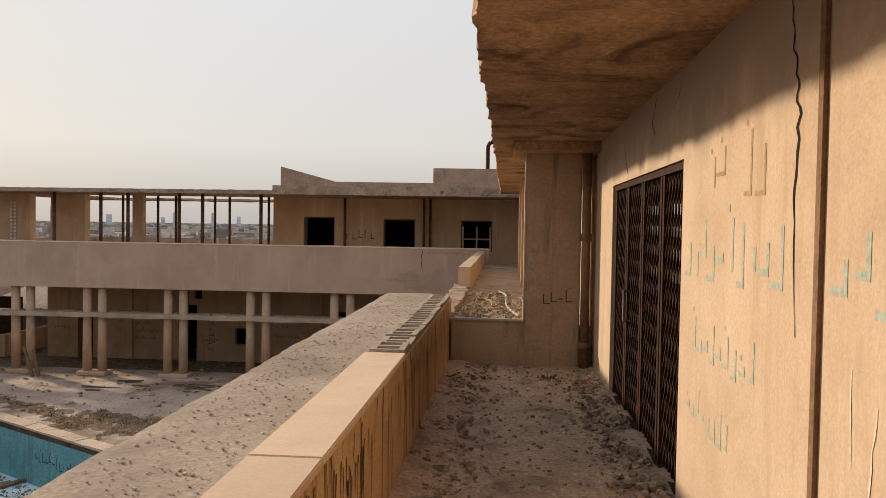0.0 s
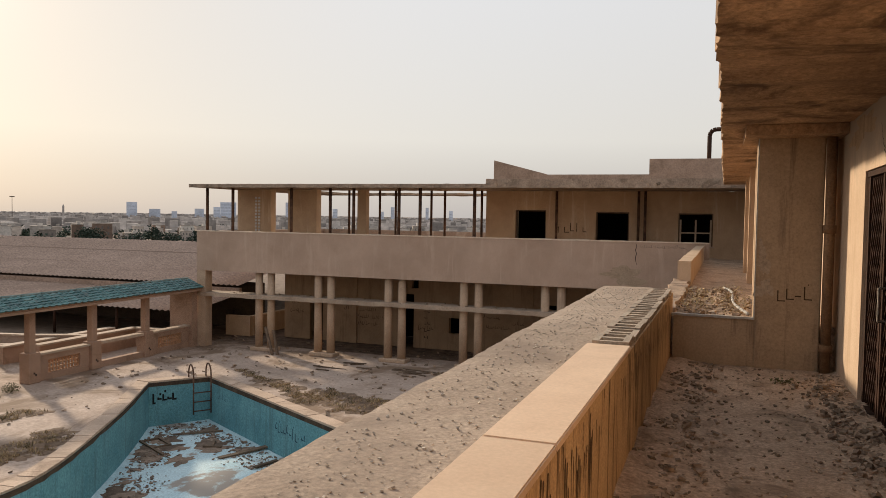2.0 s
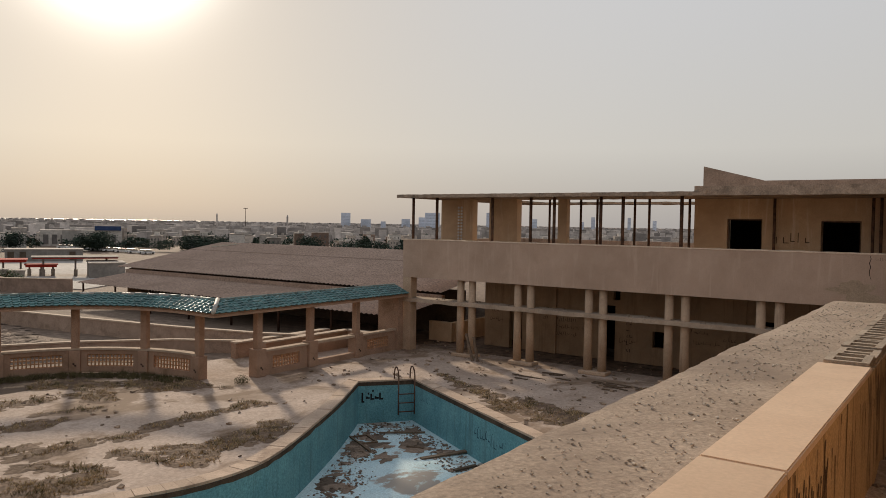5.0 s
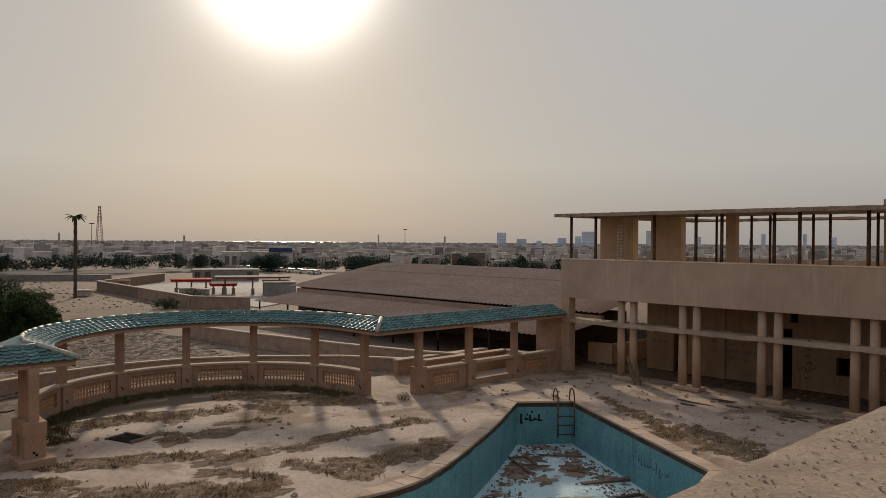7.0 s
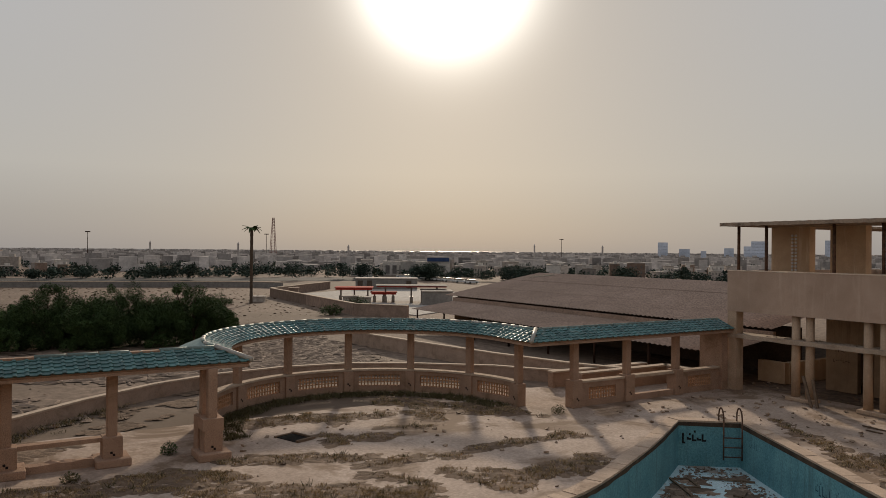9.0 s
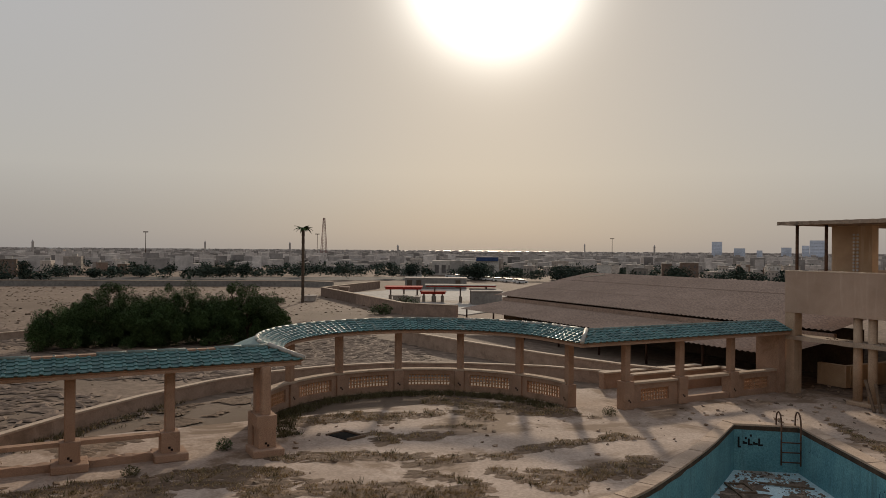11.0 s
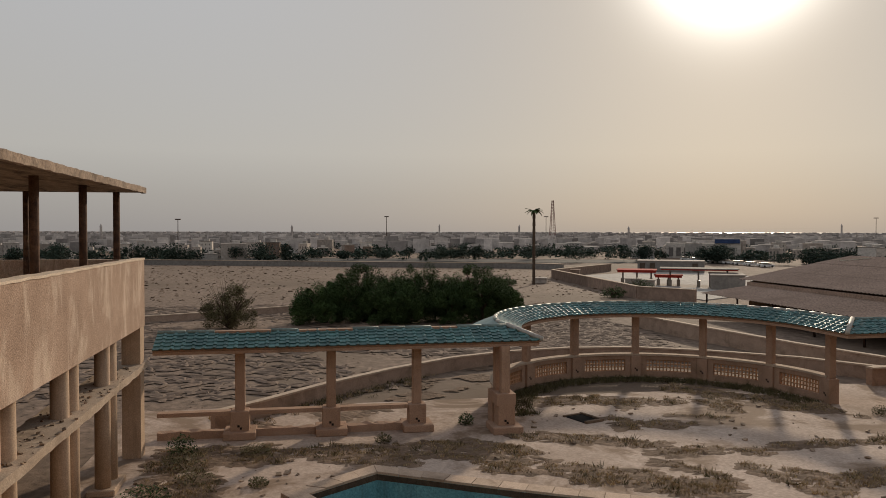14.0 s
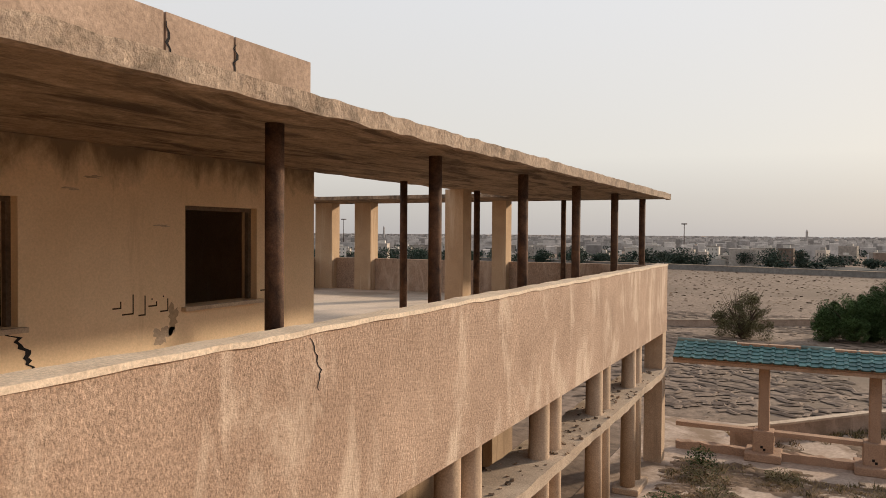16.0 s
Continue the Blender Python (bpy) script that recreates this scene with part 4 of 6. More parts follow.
for v in bm.verts:
    if v.co.x < -1.57:
        v.co.x += 0.025 * noise.noise(v.co * 6) - 0.01
        v.co.z -= 0.012 * abs(noise.noise(v.co * 9)) if v.co.z > 0.8 else 0
    elif v.co.z > 0.8 and v.co.x < -1.0:
        v.co.z += 0.006 * noise.noise(v.co * 7)
ledge = tagged(mesh_ob("ledge", bm, "concrete"), "wide weathered concrete ledge strewn with grit", "ledge", kind="structure")
stones("ledge_grit", [(rnd.uniform(-1.52, -0.97), rnd.uniform(0.5, 10.4), 0.882, rnd.choice((0.003, 0.004, 0.005, 0.006, 0.009))) for _ in range(1500)], "grit", None, "pale grit and plaster crumbs on the ledge", 12)

# coping tiles, then bare hollow blocks
for k, (y0, y1) in enumerate(((-4.2, -2.6), (-2.59, 0.08), (0.09, 2.745), (2.76, 5.37))):
    bm = bmesh.new()
    box(bm, -0.945, -0.622, y0, y1, 0.863, 0.905)
    bmesh.ops.bevel(bm, geom=bm.edges[:], offset=0.006, segments=2, affect="EDGES")
    part("coping_tile", bm, "tile", parapet, "smooth peach coping tile")
bm = bmesh.new()
wall_with_holes(bm, 0, 0.4, -0.135, 0.135, [(0.04, 0.17, -0.085, 0.085), (0.23, 0.36, -0.085, 0.085)], lambda u, d, z: (z, u, -0.1 + 0.12 * d))
bmesh.ops.recalc_face_normals(bm, faces=bm.faces)
block_mesh = bpy.data.meshes.new("hollow_block")
bm.to_mesh(block_mesh)
bm.free()
block_mesh.materials.append(M["block"])
for k in range(12):
    ob = new("hollow_block", block_mesh)
    ob.parent = parapet
    ob.matrix_basis = pose(-0.78 + rnd.uniform(-0.01, 0.01), 5.40 + k * 0.408, 0.895 + rnd.uniform(-0.012, 0.008), 0, 0, rnd.uniform(-1.5, 1.5))

pillar_thing = thing("pillar", "grimy square plastered pillar with peeled patches", "pillar", kind="structure")
bm = bmesh.new()
box(bm, 0.37, 1.12, 9.96, 10.6, 0.0, 2.98)
bmesh.ops.bevel(bm, geom=[e for e in bm.edges if abs(e.verts[0].co.z - e.verts[1].co.z) > 1], offset=0.015, segments=2, affect="EDGES")
shaft = part("shaft", bm, "plaster_dark", pillar_thing)


def on_pillar(u, o, z):
    return (u, 9.96 - o, z)


scrawl(shaft, on_pillar, 0.62, 1.02, 0.82, 1.06, "ink_brown", 80, 4)
blotch(shaft, on_pillar, 0.46, 1.35, 0.07, 0.2, "peel", 81)
blotch(shaft, on_pillar, 0.48, 1.0, 0.09, 0.14, "peel", 82)
bm = bmesh.new()
tube(bm, (1.18, 9.9, 0.0), (1.18, 9.9, 2.97), 0.06, n=16)
pipe = tagged(mesh_ob("drain_pipe", bm, "pipe", True), "brown rusted drain pipe beside the pillar", "pipe")
for z in (0.25, 1.7):
    bm = bmesh.new()
    tube(bm, (1.18, 9.9, z), (1.18, 9.9, z + 0.1), 0.075, n=16)
    part("pipe_collar", bm, "pipe", pipe, "", True)

bm = bmesh.new()
box(bm, 0.362, 0.378, 9.948, 9.964, 0.6, 2.975)
part("corner_bead", bm, "cap_pale", pillar_thing, "pale exposed corner bead")

# raised stretch beyond the pillar
bm = bmesh.new()
box(bm, -0.62, 0.37, 9.945, 10.02, 0.6, 0.628)
cut_lengthwise(bm, 0, 0.08, -0.62, 0.37)
rough_edges(bm, 0.008, 0.1)
tagged(mesh_ob("step_nosing", bm, "cap_pale"), "pale chipped nosing along the raised step", "step nosing", kind="structure")
bm = bmesh.new()
last = None
for k in range(15):
    t = k / 14
    q = (0.02 + 0.28 * t + 0.05 * math.sin(7 * t), 14.6 - 3.9 * t, 0.60 + 0.02 * math.sin(5 * t))
    if last:
        tube(bm, last, q, 0.022, n=8)
    last = q
tagged(mesh_ob("hose", bm, "cap_pale", True), "bent pale pipe lying on the raised floor", "pipe")
bm = bmesh.new()
box(bm, -0.6, 0.37, 9.97, 10.12, 0.0, 0.6)
part("riser", bm, "plaster_dark", tagged(thing("step_wall", "stained riser up to the raised walkway", "step", kind="structure")))
bm = bmesh.new()
box(bm, -0.7, 1.4, 10.12, 28, -0.4, 0.5)
bmesh.ops.subdivide_edges(bm, edges=bm.edges[:], cuts=24, use_grid_fill=True)
for v in bm.verts:
    if v.co.z > 0.49:
        v.co.z += 0.05 * noise.noise(v.co * 1.7) + 0.1 * max(0, -0.1 - v.co.x)
tagged(mesh_ob("floor_raised", bm, "dust_floor"), "raised walkway floor with rubble and dry grass", "floor", kind="structure")
bm = bmesh.new()
box(bm, -0.85, -0.6, 15.3, 25.6, 0.4, 1.03)
cut_lengthwise(bm, 1, 0.3, 15.3, 25.6)
rough_edges(bm, 0.02, 0.3, lambda c: c.z > 0.9)
tagged(mesh_ob("wall_far_parapet", bm, "wall_warm"), "far stretch of ochre parapet with a chipped top", "wall", kind="structure")
bm = bmesh.new()
box(bm, -0.9, -0.62, 10.5, 15.3, 0.3, 0.66)
cut_lengthwise(bm, 1, 0.15, 10.5, 15.3)
rough_edges(bm, 0.09, 0.3, lambda c: c.z > 0.5)
tagged(mesh_ob("wall_broken", bm, "rubble"), "parapet broken down to rubble", "wall", kind="structure")
for y in (13.6, 17.0, 20.6):
    bm = bmesh.new()
    box(bm, 0.47, 0.72, y, y + 0.3, 0.4, 2.98)
    tagged(mesh_ob("pillar_far", bm, "stucco"), "slim rendered pier along the walkway", "pillar", "walkway piers", "structure")
bm = bmesh.new()
box(bm, -1.45, 1.4, -4.2, 25.9, G, -0.41)
tagged(mesh_ob("wall_lower", bm, "stucco"), "lower storey wall of the main block", "wall", kind="structure")
# Rooms behind the gate, with their shade painted into the colour.
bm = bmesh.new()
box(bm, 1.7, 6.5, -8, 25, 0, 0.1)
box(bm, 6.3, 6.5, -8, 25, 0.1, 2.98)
tagged(mesh_ob("room_shell", bm, "interior_shade"), "bare rooms behind the walkway wall, darkness put into their colour", "room", kind="structure")

# expanding lattice gate
gate = thing("lattice_gate", "closed rusty folding lattice gate in the doorway", "gate")
GX = XW + 0.06
for k, y in enumerate((4.99, 5.8, 6.65, 7.5, 8.27)):
    for dy in ((0.0,) if k in (0, 4) else (-0.05, 0.05)):
        bm = bmesh.new()
        box(bm, GX - 0.03, GX + 0.03, y + dy - 0.028, y + dy + 0.028, 0.02, 2.29)
        part("upright", bm, "rust", gate)
for z0, z1 in ((2.29, 2.345), (0.0, 0.03)):
    bm = bmesh.new()
    box(bm, GX - 0.04, GX + 0.04, 4.975, 8.345, z0, z1)
    part("track", bm, "rust", gate)
ys = [4.99, 5.8, 6.65, 7.5, 8.27]
for a, b in zip(ys, ys[1:]):
    a, b = a + 0.05, b - 0.05
    n = 7
    wdt = (b - a) / n
    for k in range(n + 1):
        bm = bmesh.new()
        box(bm, GX - 0.008, GX + 0.008, a + k * wdt - 0.008, a + k * wdt + 0.008, 0.04, 2.28)
        part("bar", bm, "rust", gate)
    bm = bmesh.new()
    for k in range(n):
        z = 0.06
        while z < 2.2:
            y0, y1 = a + k * wdt, a + (k + 1) * wdt
            for s, e in ((y0, y1), (y1, y0)):
                tube(bm, (GX + (0.012 if s < e else -0.012), s, z), (GX + (0.012 if s < e else -0.012), e, z + 0.17), 0.006, n=4, caps=False)
            z += 0.17
    part("lattice", bm, "rust", gate, "diamond lattice of thin rusty strips")
bm = bmesh.new()
tube(bm, (GX - 0.06, 7.42, 0.95), (GX - 0.06, 7.42, 1.25), 0.012, n=8)
for z in (0.95, 1.25):
    tube(bm, (GX - 0.06, 7.42, z), (GX, 7.42, z), 0.012, n=8)
part("handle", bm, "steel", gate)

# rubble along the walkway
spots = [(-0.63 + abs(rnd.gauss(0, 0.26)), rnd.uniform(1.2, 9.8), 0.02, rnd.choice((0.006, 0.008, 0.012, 0.016, 0.022, 0.035))) for _ in range(1900)]
spots += [(XW - abs(rnd.gauss(0, 0.18)) - 0.02, rnd.uniform(4.2, 9.6), 0.015, rnd.choice((0.006, 0.01, 0.015, 0.022, 0.035))) for _ in range(1100)]
spots += [(rnd.uniform(-0.4, 1.1), rnd.uniform(2.0, 9.8), 0.0, rnd.choice((0.006, 0.009, 0.013, 0.02))) for _ in range(900)]
spots += [(-0.6 + rnd.random() * 0.8, rnd.uniform(10.2, 15), 0.53, rnd.choice((0.015, 0.03, 0.05))) for _ in range(160)]
stones("walkway_rubble", spots, "rubble", None, "plaster crumbs and stones along the walkway", 33)
for k, (x, y, r, t) in enumerate(((-0.28, 4.1, 0.16, 20), (-0.1, 3.85, 0.2, 70), (-0.42, 4.5, 0.12, 130), (-0.2, 4.45, 0.1, 10), (1.05, 8.8, 0.07, 40), (-0.35, 3.5, 0.13, 95))):
    bm = bmesh.new()
    prism(bm, [(r * math.cos(a) * s, r * math.sin(a) * s * 0.7) for a, s in ((0.2, 1), (1.4, 0.8), (2.6, 1.1), (3.9, 0.85), (5.2, 1.05))], 0, 0.025)
    ob = mesh_ob("plaster_slab", bm, "rubble")
    ob.matrix_basis = pose(x, y, 0.045 + 0.1 * max(0, -0.1 - x), rnd.uniform(-9, 9), rnd.uniform(-9, 9), t)
    tagged(ob, "broken slab of fallen plaster on the walkway", "plaster slab", "fallen plaster")

# ---- colonnade ----
EAVE, RIDGE, HALF = -1.25, -0.92, 0.78
SLOPE = math.hypot(HALF, RIDGE - EAVE)


def tile_mesh(width, length):
    """One glazed roof tile: a flat pan with a roll along one side, with a thick lower edge."""
    bm = bmesh.new()
    prof = ((0.0, 0.0), (0.55, 0.0), (0.66, 0.022), (0.78, 0.03), (0.9, 0.022), (1.0, 0.0))
    low = [bm.verts.new(((u - 0.5) * width, 0, h + 0.026)) for u, h in prof]
    lip = [bm.verts.new(((u - 0.5) * width, 0.004, h - 0.002)) for u, h in prof]
    top = [bm.verts.new(((u - 0.5) * width, length, h)) for u, h in prof]
    for k in range(5):
        bm.faces.new((low[k], low[k + 1], top[k + 1], top[k]))
        bm.faces.new((lip[k], lip[k + 1], low[k + 1], low[k]))
    bmesh.ops.recalc_face_normals(bm, faces=bm.faces)
    me = bpy.data.meshes.new("roof_tile")
    bm.to_mesh(me)
    bm.free()
    me.materials.append(M["green_tile"])
    return me


ROWS_UP, TILE_W = 5, 0.262
TILE = tile_mesh(TILE_W, SLOPE / ROWS_UP * 1.18)


def lay_tiles(owner, line, inward):
    """Tiles on the courtyard slope along a plan line of evenly spaced stations (point, direction); inward(p, d) is the way to the court."""
    pitch = math.atan2(RIDGE - EAVE, HALF)
    for p, d, scales, *cut in line:
        nin = inward(p, d)
        side = Vector((d.x, d.y, 0))
        up = Vector((-nin.x * math.cos(pitch), -nin.y * math.cos(pitch), math.sin(pitch)))
        if side.cross(up).z < 0:
            side = -side
        out = side.cross(up)
        for r in range(ROWS_UP):
            if cut and HALF * (1 - (r + 0.6) / ROWS_UP) < cut[0]:
                continue
            base = Vector((p.x + nin.x * HALF, p.y + nin.y * HALF, EAVE)) + up * (SLOPE * (r - 0.12) / ROWS_UP) + out * 0.022
            ob = new("roof_tile", TILE)
            ob.parent = owner
            m = Matrix((side, up, out)).transposed().to_4x4()
            m.translation = base + out * random.uniform(-0.004, 0.004)
            ob.matrix_basis = m @ Matrix.Diagonal((scales[0] + (scales[1] - scales[0]) * r / ROWS_UP, 1, 1, 1)) @ pose(0, 0, 0, random.uniform(-0.7, 0.7), random.uniform(-0.8, 0.8), random.uniform(-0.8, 0.8))


def roof_body(owner, pts, ends):
    """Timber-lined roof core under the tiles, its outer slope, and ridge caps."""
    prof = ((HALF, EAVE, ), (0.0, RIDGE - 0.005), (-HALF, EAVE), (-HALF + 0.06, EAVE - 0.05), (HALF - 0.06, EAVE - 0.05))
    rings = []
    bm = bmesh.new()
    for k, p in enumerate(pts):
        d = (Vector(pts[min(len(pts) - 1, k + 1)]) - Vector(pts[max(0, k - 1)])).normalized()
        nrm = Vector((-d.y, d.x))
        mitre = ends[0] if k == 0 else ends[1] if k == len(pts) - 1 else 0.0
        ring = []
        for o, z in prof:
            sh = d * (mitre * o)
            ring.append(bm.verts.new((p[0] + nrm.x * o + sh.x, p[1] + nrm.y * o + sh.y, z)))
        rings.append(ring)
    for r, s in zip(rings, rings[1:]):
        for k in range(5):
            bm.faces.new((r[k], r[(k + 1) % 5], s[(k + 1) % 5], s[k]))
    for r in (rings[0], rings[-1]):
        bm.faces.new(r)
    part("roof_core", bm, "roof_core", owner)
    bm = bmesh.new()
    last = None
    for k, p in enumerate(pts):
        d = (Vector(pts[min(len(pts) - 1, k + 1)]) - Vector(pts[max(0, k - 1)])).normalized()
        nrm = Vector((-d.y, d.x))
        mitre = ends[0] if k == 0 else ends[1] if k == len(pts) - 1 else 0.0
        ring = [bm.verts.new((p[0] + nrm.x * o + d.x * mitre * o, p[1] + nrm.y * o + d.y * mitre * o, z)) for o, z in ((HALF - 0.05, EAVE - 0.13), (HALF - 0.05, EAVE - 0.05), (HALF - 0.34, EAVE - 0.05), (HALF - 0.34, EAVE - 0.13))]
        if last:
            for j in range(4):
                bm.faces.new((last[j], last[(j + 1) % 4], ring[(j + 1) % 4], ring[j]))
        last = ring
    return bm


def caps_along(owner, pts, z, mats=("ridge_tile",), gaps=()):
    """Half-round ridge caps, one by one; in the gaps bare mortar shows instead."""
    pts = [Vector(p) for p in pts]
    for a, b in zip(pts, pts[1:]):
        n = max(1, round((b - a).length / 0.75))
        for j in range(n):
            p, q = a.lerp(b, j / n), a.lerp(b, (j + 0.96) / n)
            bm = bmesh.new()
            if any(g0 < (p.y + q.y) / 2 < g1 for g0, g1 in gaps):
                box(bm, p.x - 0.1, p.x + 0.12, p.y, q.y + 0.02, z - 0.1, z - 0.005 + random.uniform(-0.012, 0.012))
                part("ridge_mortar", bm, "roof_core", owner)
                continue
            tube(bm, (p.x, p.y, z - 0.03), (q.x, q.y, z - 0.03), 0.065, 0.06, 10)
            part("ridge_cap", bm, random.choice(mats), owner, "", True)


def column_with_plinth(owner, x, y, turn, top, plinth, wide, steps=False):
    bm = bmesh.new()
    box(bm, -0.125, 0.125, -0.125, 0.125, plinth - G, top - G)
    bmesh.ops.bevel(bm, geom=[e for e in bm.edges if abs(e.verts[0].co.z - e.verts[1].co.z) > 0.3], offset=0.025, segments=1, affect="EDGES")
    bm.transform(pose(x, y, G, 0, 0, turn))
    part("column", bm, "terracotta", owner)
    bm = bmesh.new()
    box(bm, -wide, wide, -wide, wide, 0, plinth - G)
    bmesh.ops.bevel(bm, geom=bm.edges[:], offset=0.018, segments=1, affect="EDGES")
    bm.transform(pose(x, y, G, 0, 0, turn))
    part("plinth", bm, "terracotta", owner)
    bm = bmesh.new()
    box(bm, wide, wide + 0.004, -0.06, 0.0, 0.3, 0.36)
    box(bm, wide, wide + 0.004, 0.0, 0.06, 0.24, 0.3)
    bm.transform(pose(x, y, G, 0, 0, turn))
    part("inset_tile", bm, "ink_black", owner)
    if steps:
        bm = bmesh.new()
        box(bm, -0.42, 0.46, -0.42, 0.42, 0, 0.2)
        bmesh.ops.bevel(bm, geom=bm.edges[:], offset=0.02, segments=1, affect="EDGES")
        bm.transform(pose(x, y, G, 0, 0, turn))
        part("footing", bm, "terracotta", owner)


def lattice_wall(owner, to, length, z0, z1, panel=True):
    """Knee wall with a pierced lattice panel; to(u, depth 0..1, z)."""
    a, e = 0.4, length - 0.4
    frame_hole = [(a, e, z0 + 0.22, z0 + 0.66)] if panel else []
    cuts = [(length * k / 6, length * k / 6, z0, z0) for k in range(1, 6)]
    bm = bmesh.new()
    wall_with_holes(bm, 0, length, z0, z1 - 0.07, frame_hole + cuts, lambda u, d, z: to(u, 0.2 + 0.6 * d, z))
    part("knee_wall", bm, "terracotta", owner)
    if panel:
        n = max(3, int((e - a) / 0.125))
        w = (e - a) / n
        holes = [(a + k * w + 0.022, a + (k + 1) * w - 0.022, z0 + 0.245 + r * 0.135, z0 + 0.34 + r * 0.135) for r in range(3) for k in range(n)]
        bm = bmesh.new()
        wall_with_holes(bm, a, e, z0 + 0.22, z0 + 0.66, holes, lambda u, d, z: to(u, 0.42 + 0.16 * d, z))
        part("lattice_panel", bm, "lattice_clay", owner, "pierced clay lattice panel")
    bm = bmesh.new()
    n = max(1, int(length / 0.3))
    for k in range(n):
        wall_with_holes(bm, length * k / n, length * (k + 1) / n, z1 - 0.07, z1, [], lambda u, d, z: to(u, d, z))
    bmesh.ops.remove_doubles(bm, verts=bm.verts, dist=0.001)
    part("wall_cap", bm, "cap", owner)


CC, CR = Vector((-21.9, 10.72)), 5.45


def arc_pt(a, r=CR):
    return Vector((CC.x - r * math.sin(a), CC.y + r * math.cos(a)))


# curved middle
bow = thing("colonnade", "curved garden colonnade with green tiles and pierced knee wall", "colonnade", "colonnades")
arc = [(-20.95, CC.y + CR)] + [tuple(arc_pt(math.radians(a))) for a in range(0, 181, 5)] + [(-21.2, CC.y - CR)]
part("eave_beam", roof_body(bow, arc, (-1.0, 1.0)), "terracotta", bow)
n_arc = 62
line = []
for k in range(n_arc):
    a = math.pi * (k + 0.5) / n_arc
    line.append((arc_pt(a), Vector((-math.cos(a), -math.sin(a))), (math.pi * (CR - HALF) / n_arc / TILE_W, math.pi * CR / n_arc / TILE_W)))
lay_tiles(bow, line, lambda p, d: (CC - p).normalized())
YA, YB = CC.y + CR, CC.y - CR
lay_tiles(bow, [(Vector((-21.9 + TILE_W * (k + 0.5), YA)), Vector((1, 0)), (1, 1), max(0.0, -21.9 + TILE_W * (k + 0.5) + 20.95)) for k in range(7)], lambda p, d: Vector((0, -1)))
lay_tiles(bow, [(Vector((-21.9 + TILE_W * (k + 0.5), YB)), Vector((1, 0)), (1, 1), max(0.0, -21.9 + TILE_W * (k + 0.5) + 21.2)) for k in range(6)], lambda p, d: Vector((0, 1)))
caps_along(bow, arc, RIDGE + 0.05, ("ridge_tile", "ridge_tile", "cap_pale"))
bm = bmesh.new()
last = None
for a in range(0, 181, 5):
    ring = [bm.verts.new((*arc_pt(math.radians(a), r), z)) for r, z in ((CR, RIDGE + 0.02), (CR + HALF, EAVE + 0.03))]
    if last:
        bm.faces.new((last[0], last[1], ring[1], ring[0]))
    last = ring
part("outer_tiles", bm, "green_tile", bow)
for k in range(8):
    a = math.pi * k / 7
    p = arc_pt(a)
    column_with_plinth(bow, p.x, p.y, math.degrees(math.atan2(CC.y - p.y, CC.x - p.x)), EAVE - 0.1, -2.9, 0.19)
for k in range(7):
    a0, a1 = math.pi * k / 7, math.pi * (k + 1) / 7
    length = CR * (a1 - a0)
    lattice_wall(bow, lambda u, d, z, a0=a0: (*arc_pt(a0 + u / CR, CR - 0.16 + 0.32 * d), z), length, G, -2.82)

# straight arms
right_arm = thing("colonnade", "straight colonnade arm with green tiles meeting the shed-side wing", "colonnade", "colonnades")
left_arm = thing("colonnade", "straight colonnade arm with green tiles and broken rails", "colonnade", "colonnades")
for arm, x, y0, y1, ends, yc, sg in ((right_arm, -20.95, YA, 25.62, (0.0, 1.0), YA, -1), (left_arm, -21.2, -4.2, YB, (-1.0, 0.0), YB, 1)):
    pts = [(x, y0 + (y1 - y0) * k / 8) for k in range(9)]
    part("eave_beam", roof_body(arm, pts[::-1], ends), "terracotta", arm)
    n = int((y1 - y0 + HALF) / TILE_W)
    s = y1 if sg < 0 else y0
    line = []
    for k in range(n):
        y = s + sg * (k + 0.5) * TILE_W
        line.append((Vector((x, y)), Vector((0, 1)), (1, 1), max(0.0, sg * (y - yc))))
    lay_tiles(arm, line, lambda p, d: Vector((1, 0)))
    caps_along(arm, [(x, y0), (x, y1)], RIDGE + 0.05, gaps=((-2.6, -1.0), (-0.3, 0.65), (3.4, 4.0)))
    bm = bmesh.new()
    tube(bm, (x, yc, RIDGE + 0.05), (x + HALF + 0.02, yc + sg * (HALF + 0.02), EAVE + 0.06), 0.07, 0.07, 10)
    part("hip_cap", bm, "cap_pale", arm, "pale worn hip cap", True)
    bm = bmesh.new()
    vs = [bm.verts.new(p) for p in ((x, y0, RIDGE + 0.02), (x, y1, RIDGE + 0.02), (x - HALF, y1, EAVE + 0.03), (x - HALF, y0, EAVE + 0.03))]
    bm.faces.new(vs)
    part("outer_tiles", bm, "green_tile", arm)
for y in (17.75, 20.3, 22.9):
    column_with_plinth(right_arm, -20.75, y, 0, EAVE - 0.1, -2.72, 0.22)
for y0, y1 in ((17.97, 20.08), (20.52, 22.68), (23.12, 25.3)):
    if y0 < 20 or y0 > 23:
        lattice_wall(right_arm, lambda u, d, z, y0=y0: (-20.6 - 0.3 * d, y0 + u, z), y1 - y0, G, -2.78)
    else:
        bm = bmesh.new()
        box(bm, -20.9, -20.6, y0, y1, -2.86, -2.76)
        part("rail", bm, "cap", right_arm)
        bm = bmesh.new()
        box(bm, -20.86, -20.64, y0, y1, G, G + 0.22)
        part("curb", bm, "terracotta", right_arm)
bm = bmesh.new()
box(bm, -21.6, -20.5, 25.3, 25.66, G, EAVE - 0.1)
part("end_pier", bm, "terracotta", right_arm)
for y in (-2.1, 0.3, 2.65):
    column_with_plinth(left_arm, -21.1, y, 0, EAVE - 0.1, -2.98, 0.24, True)
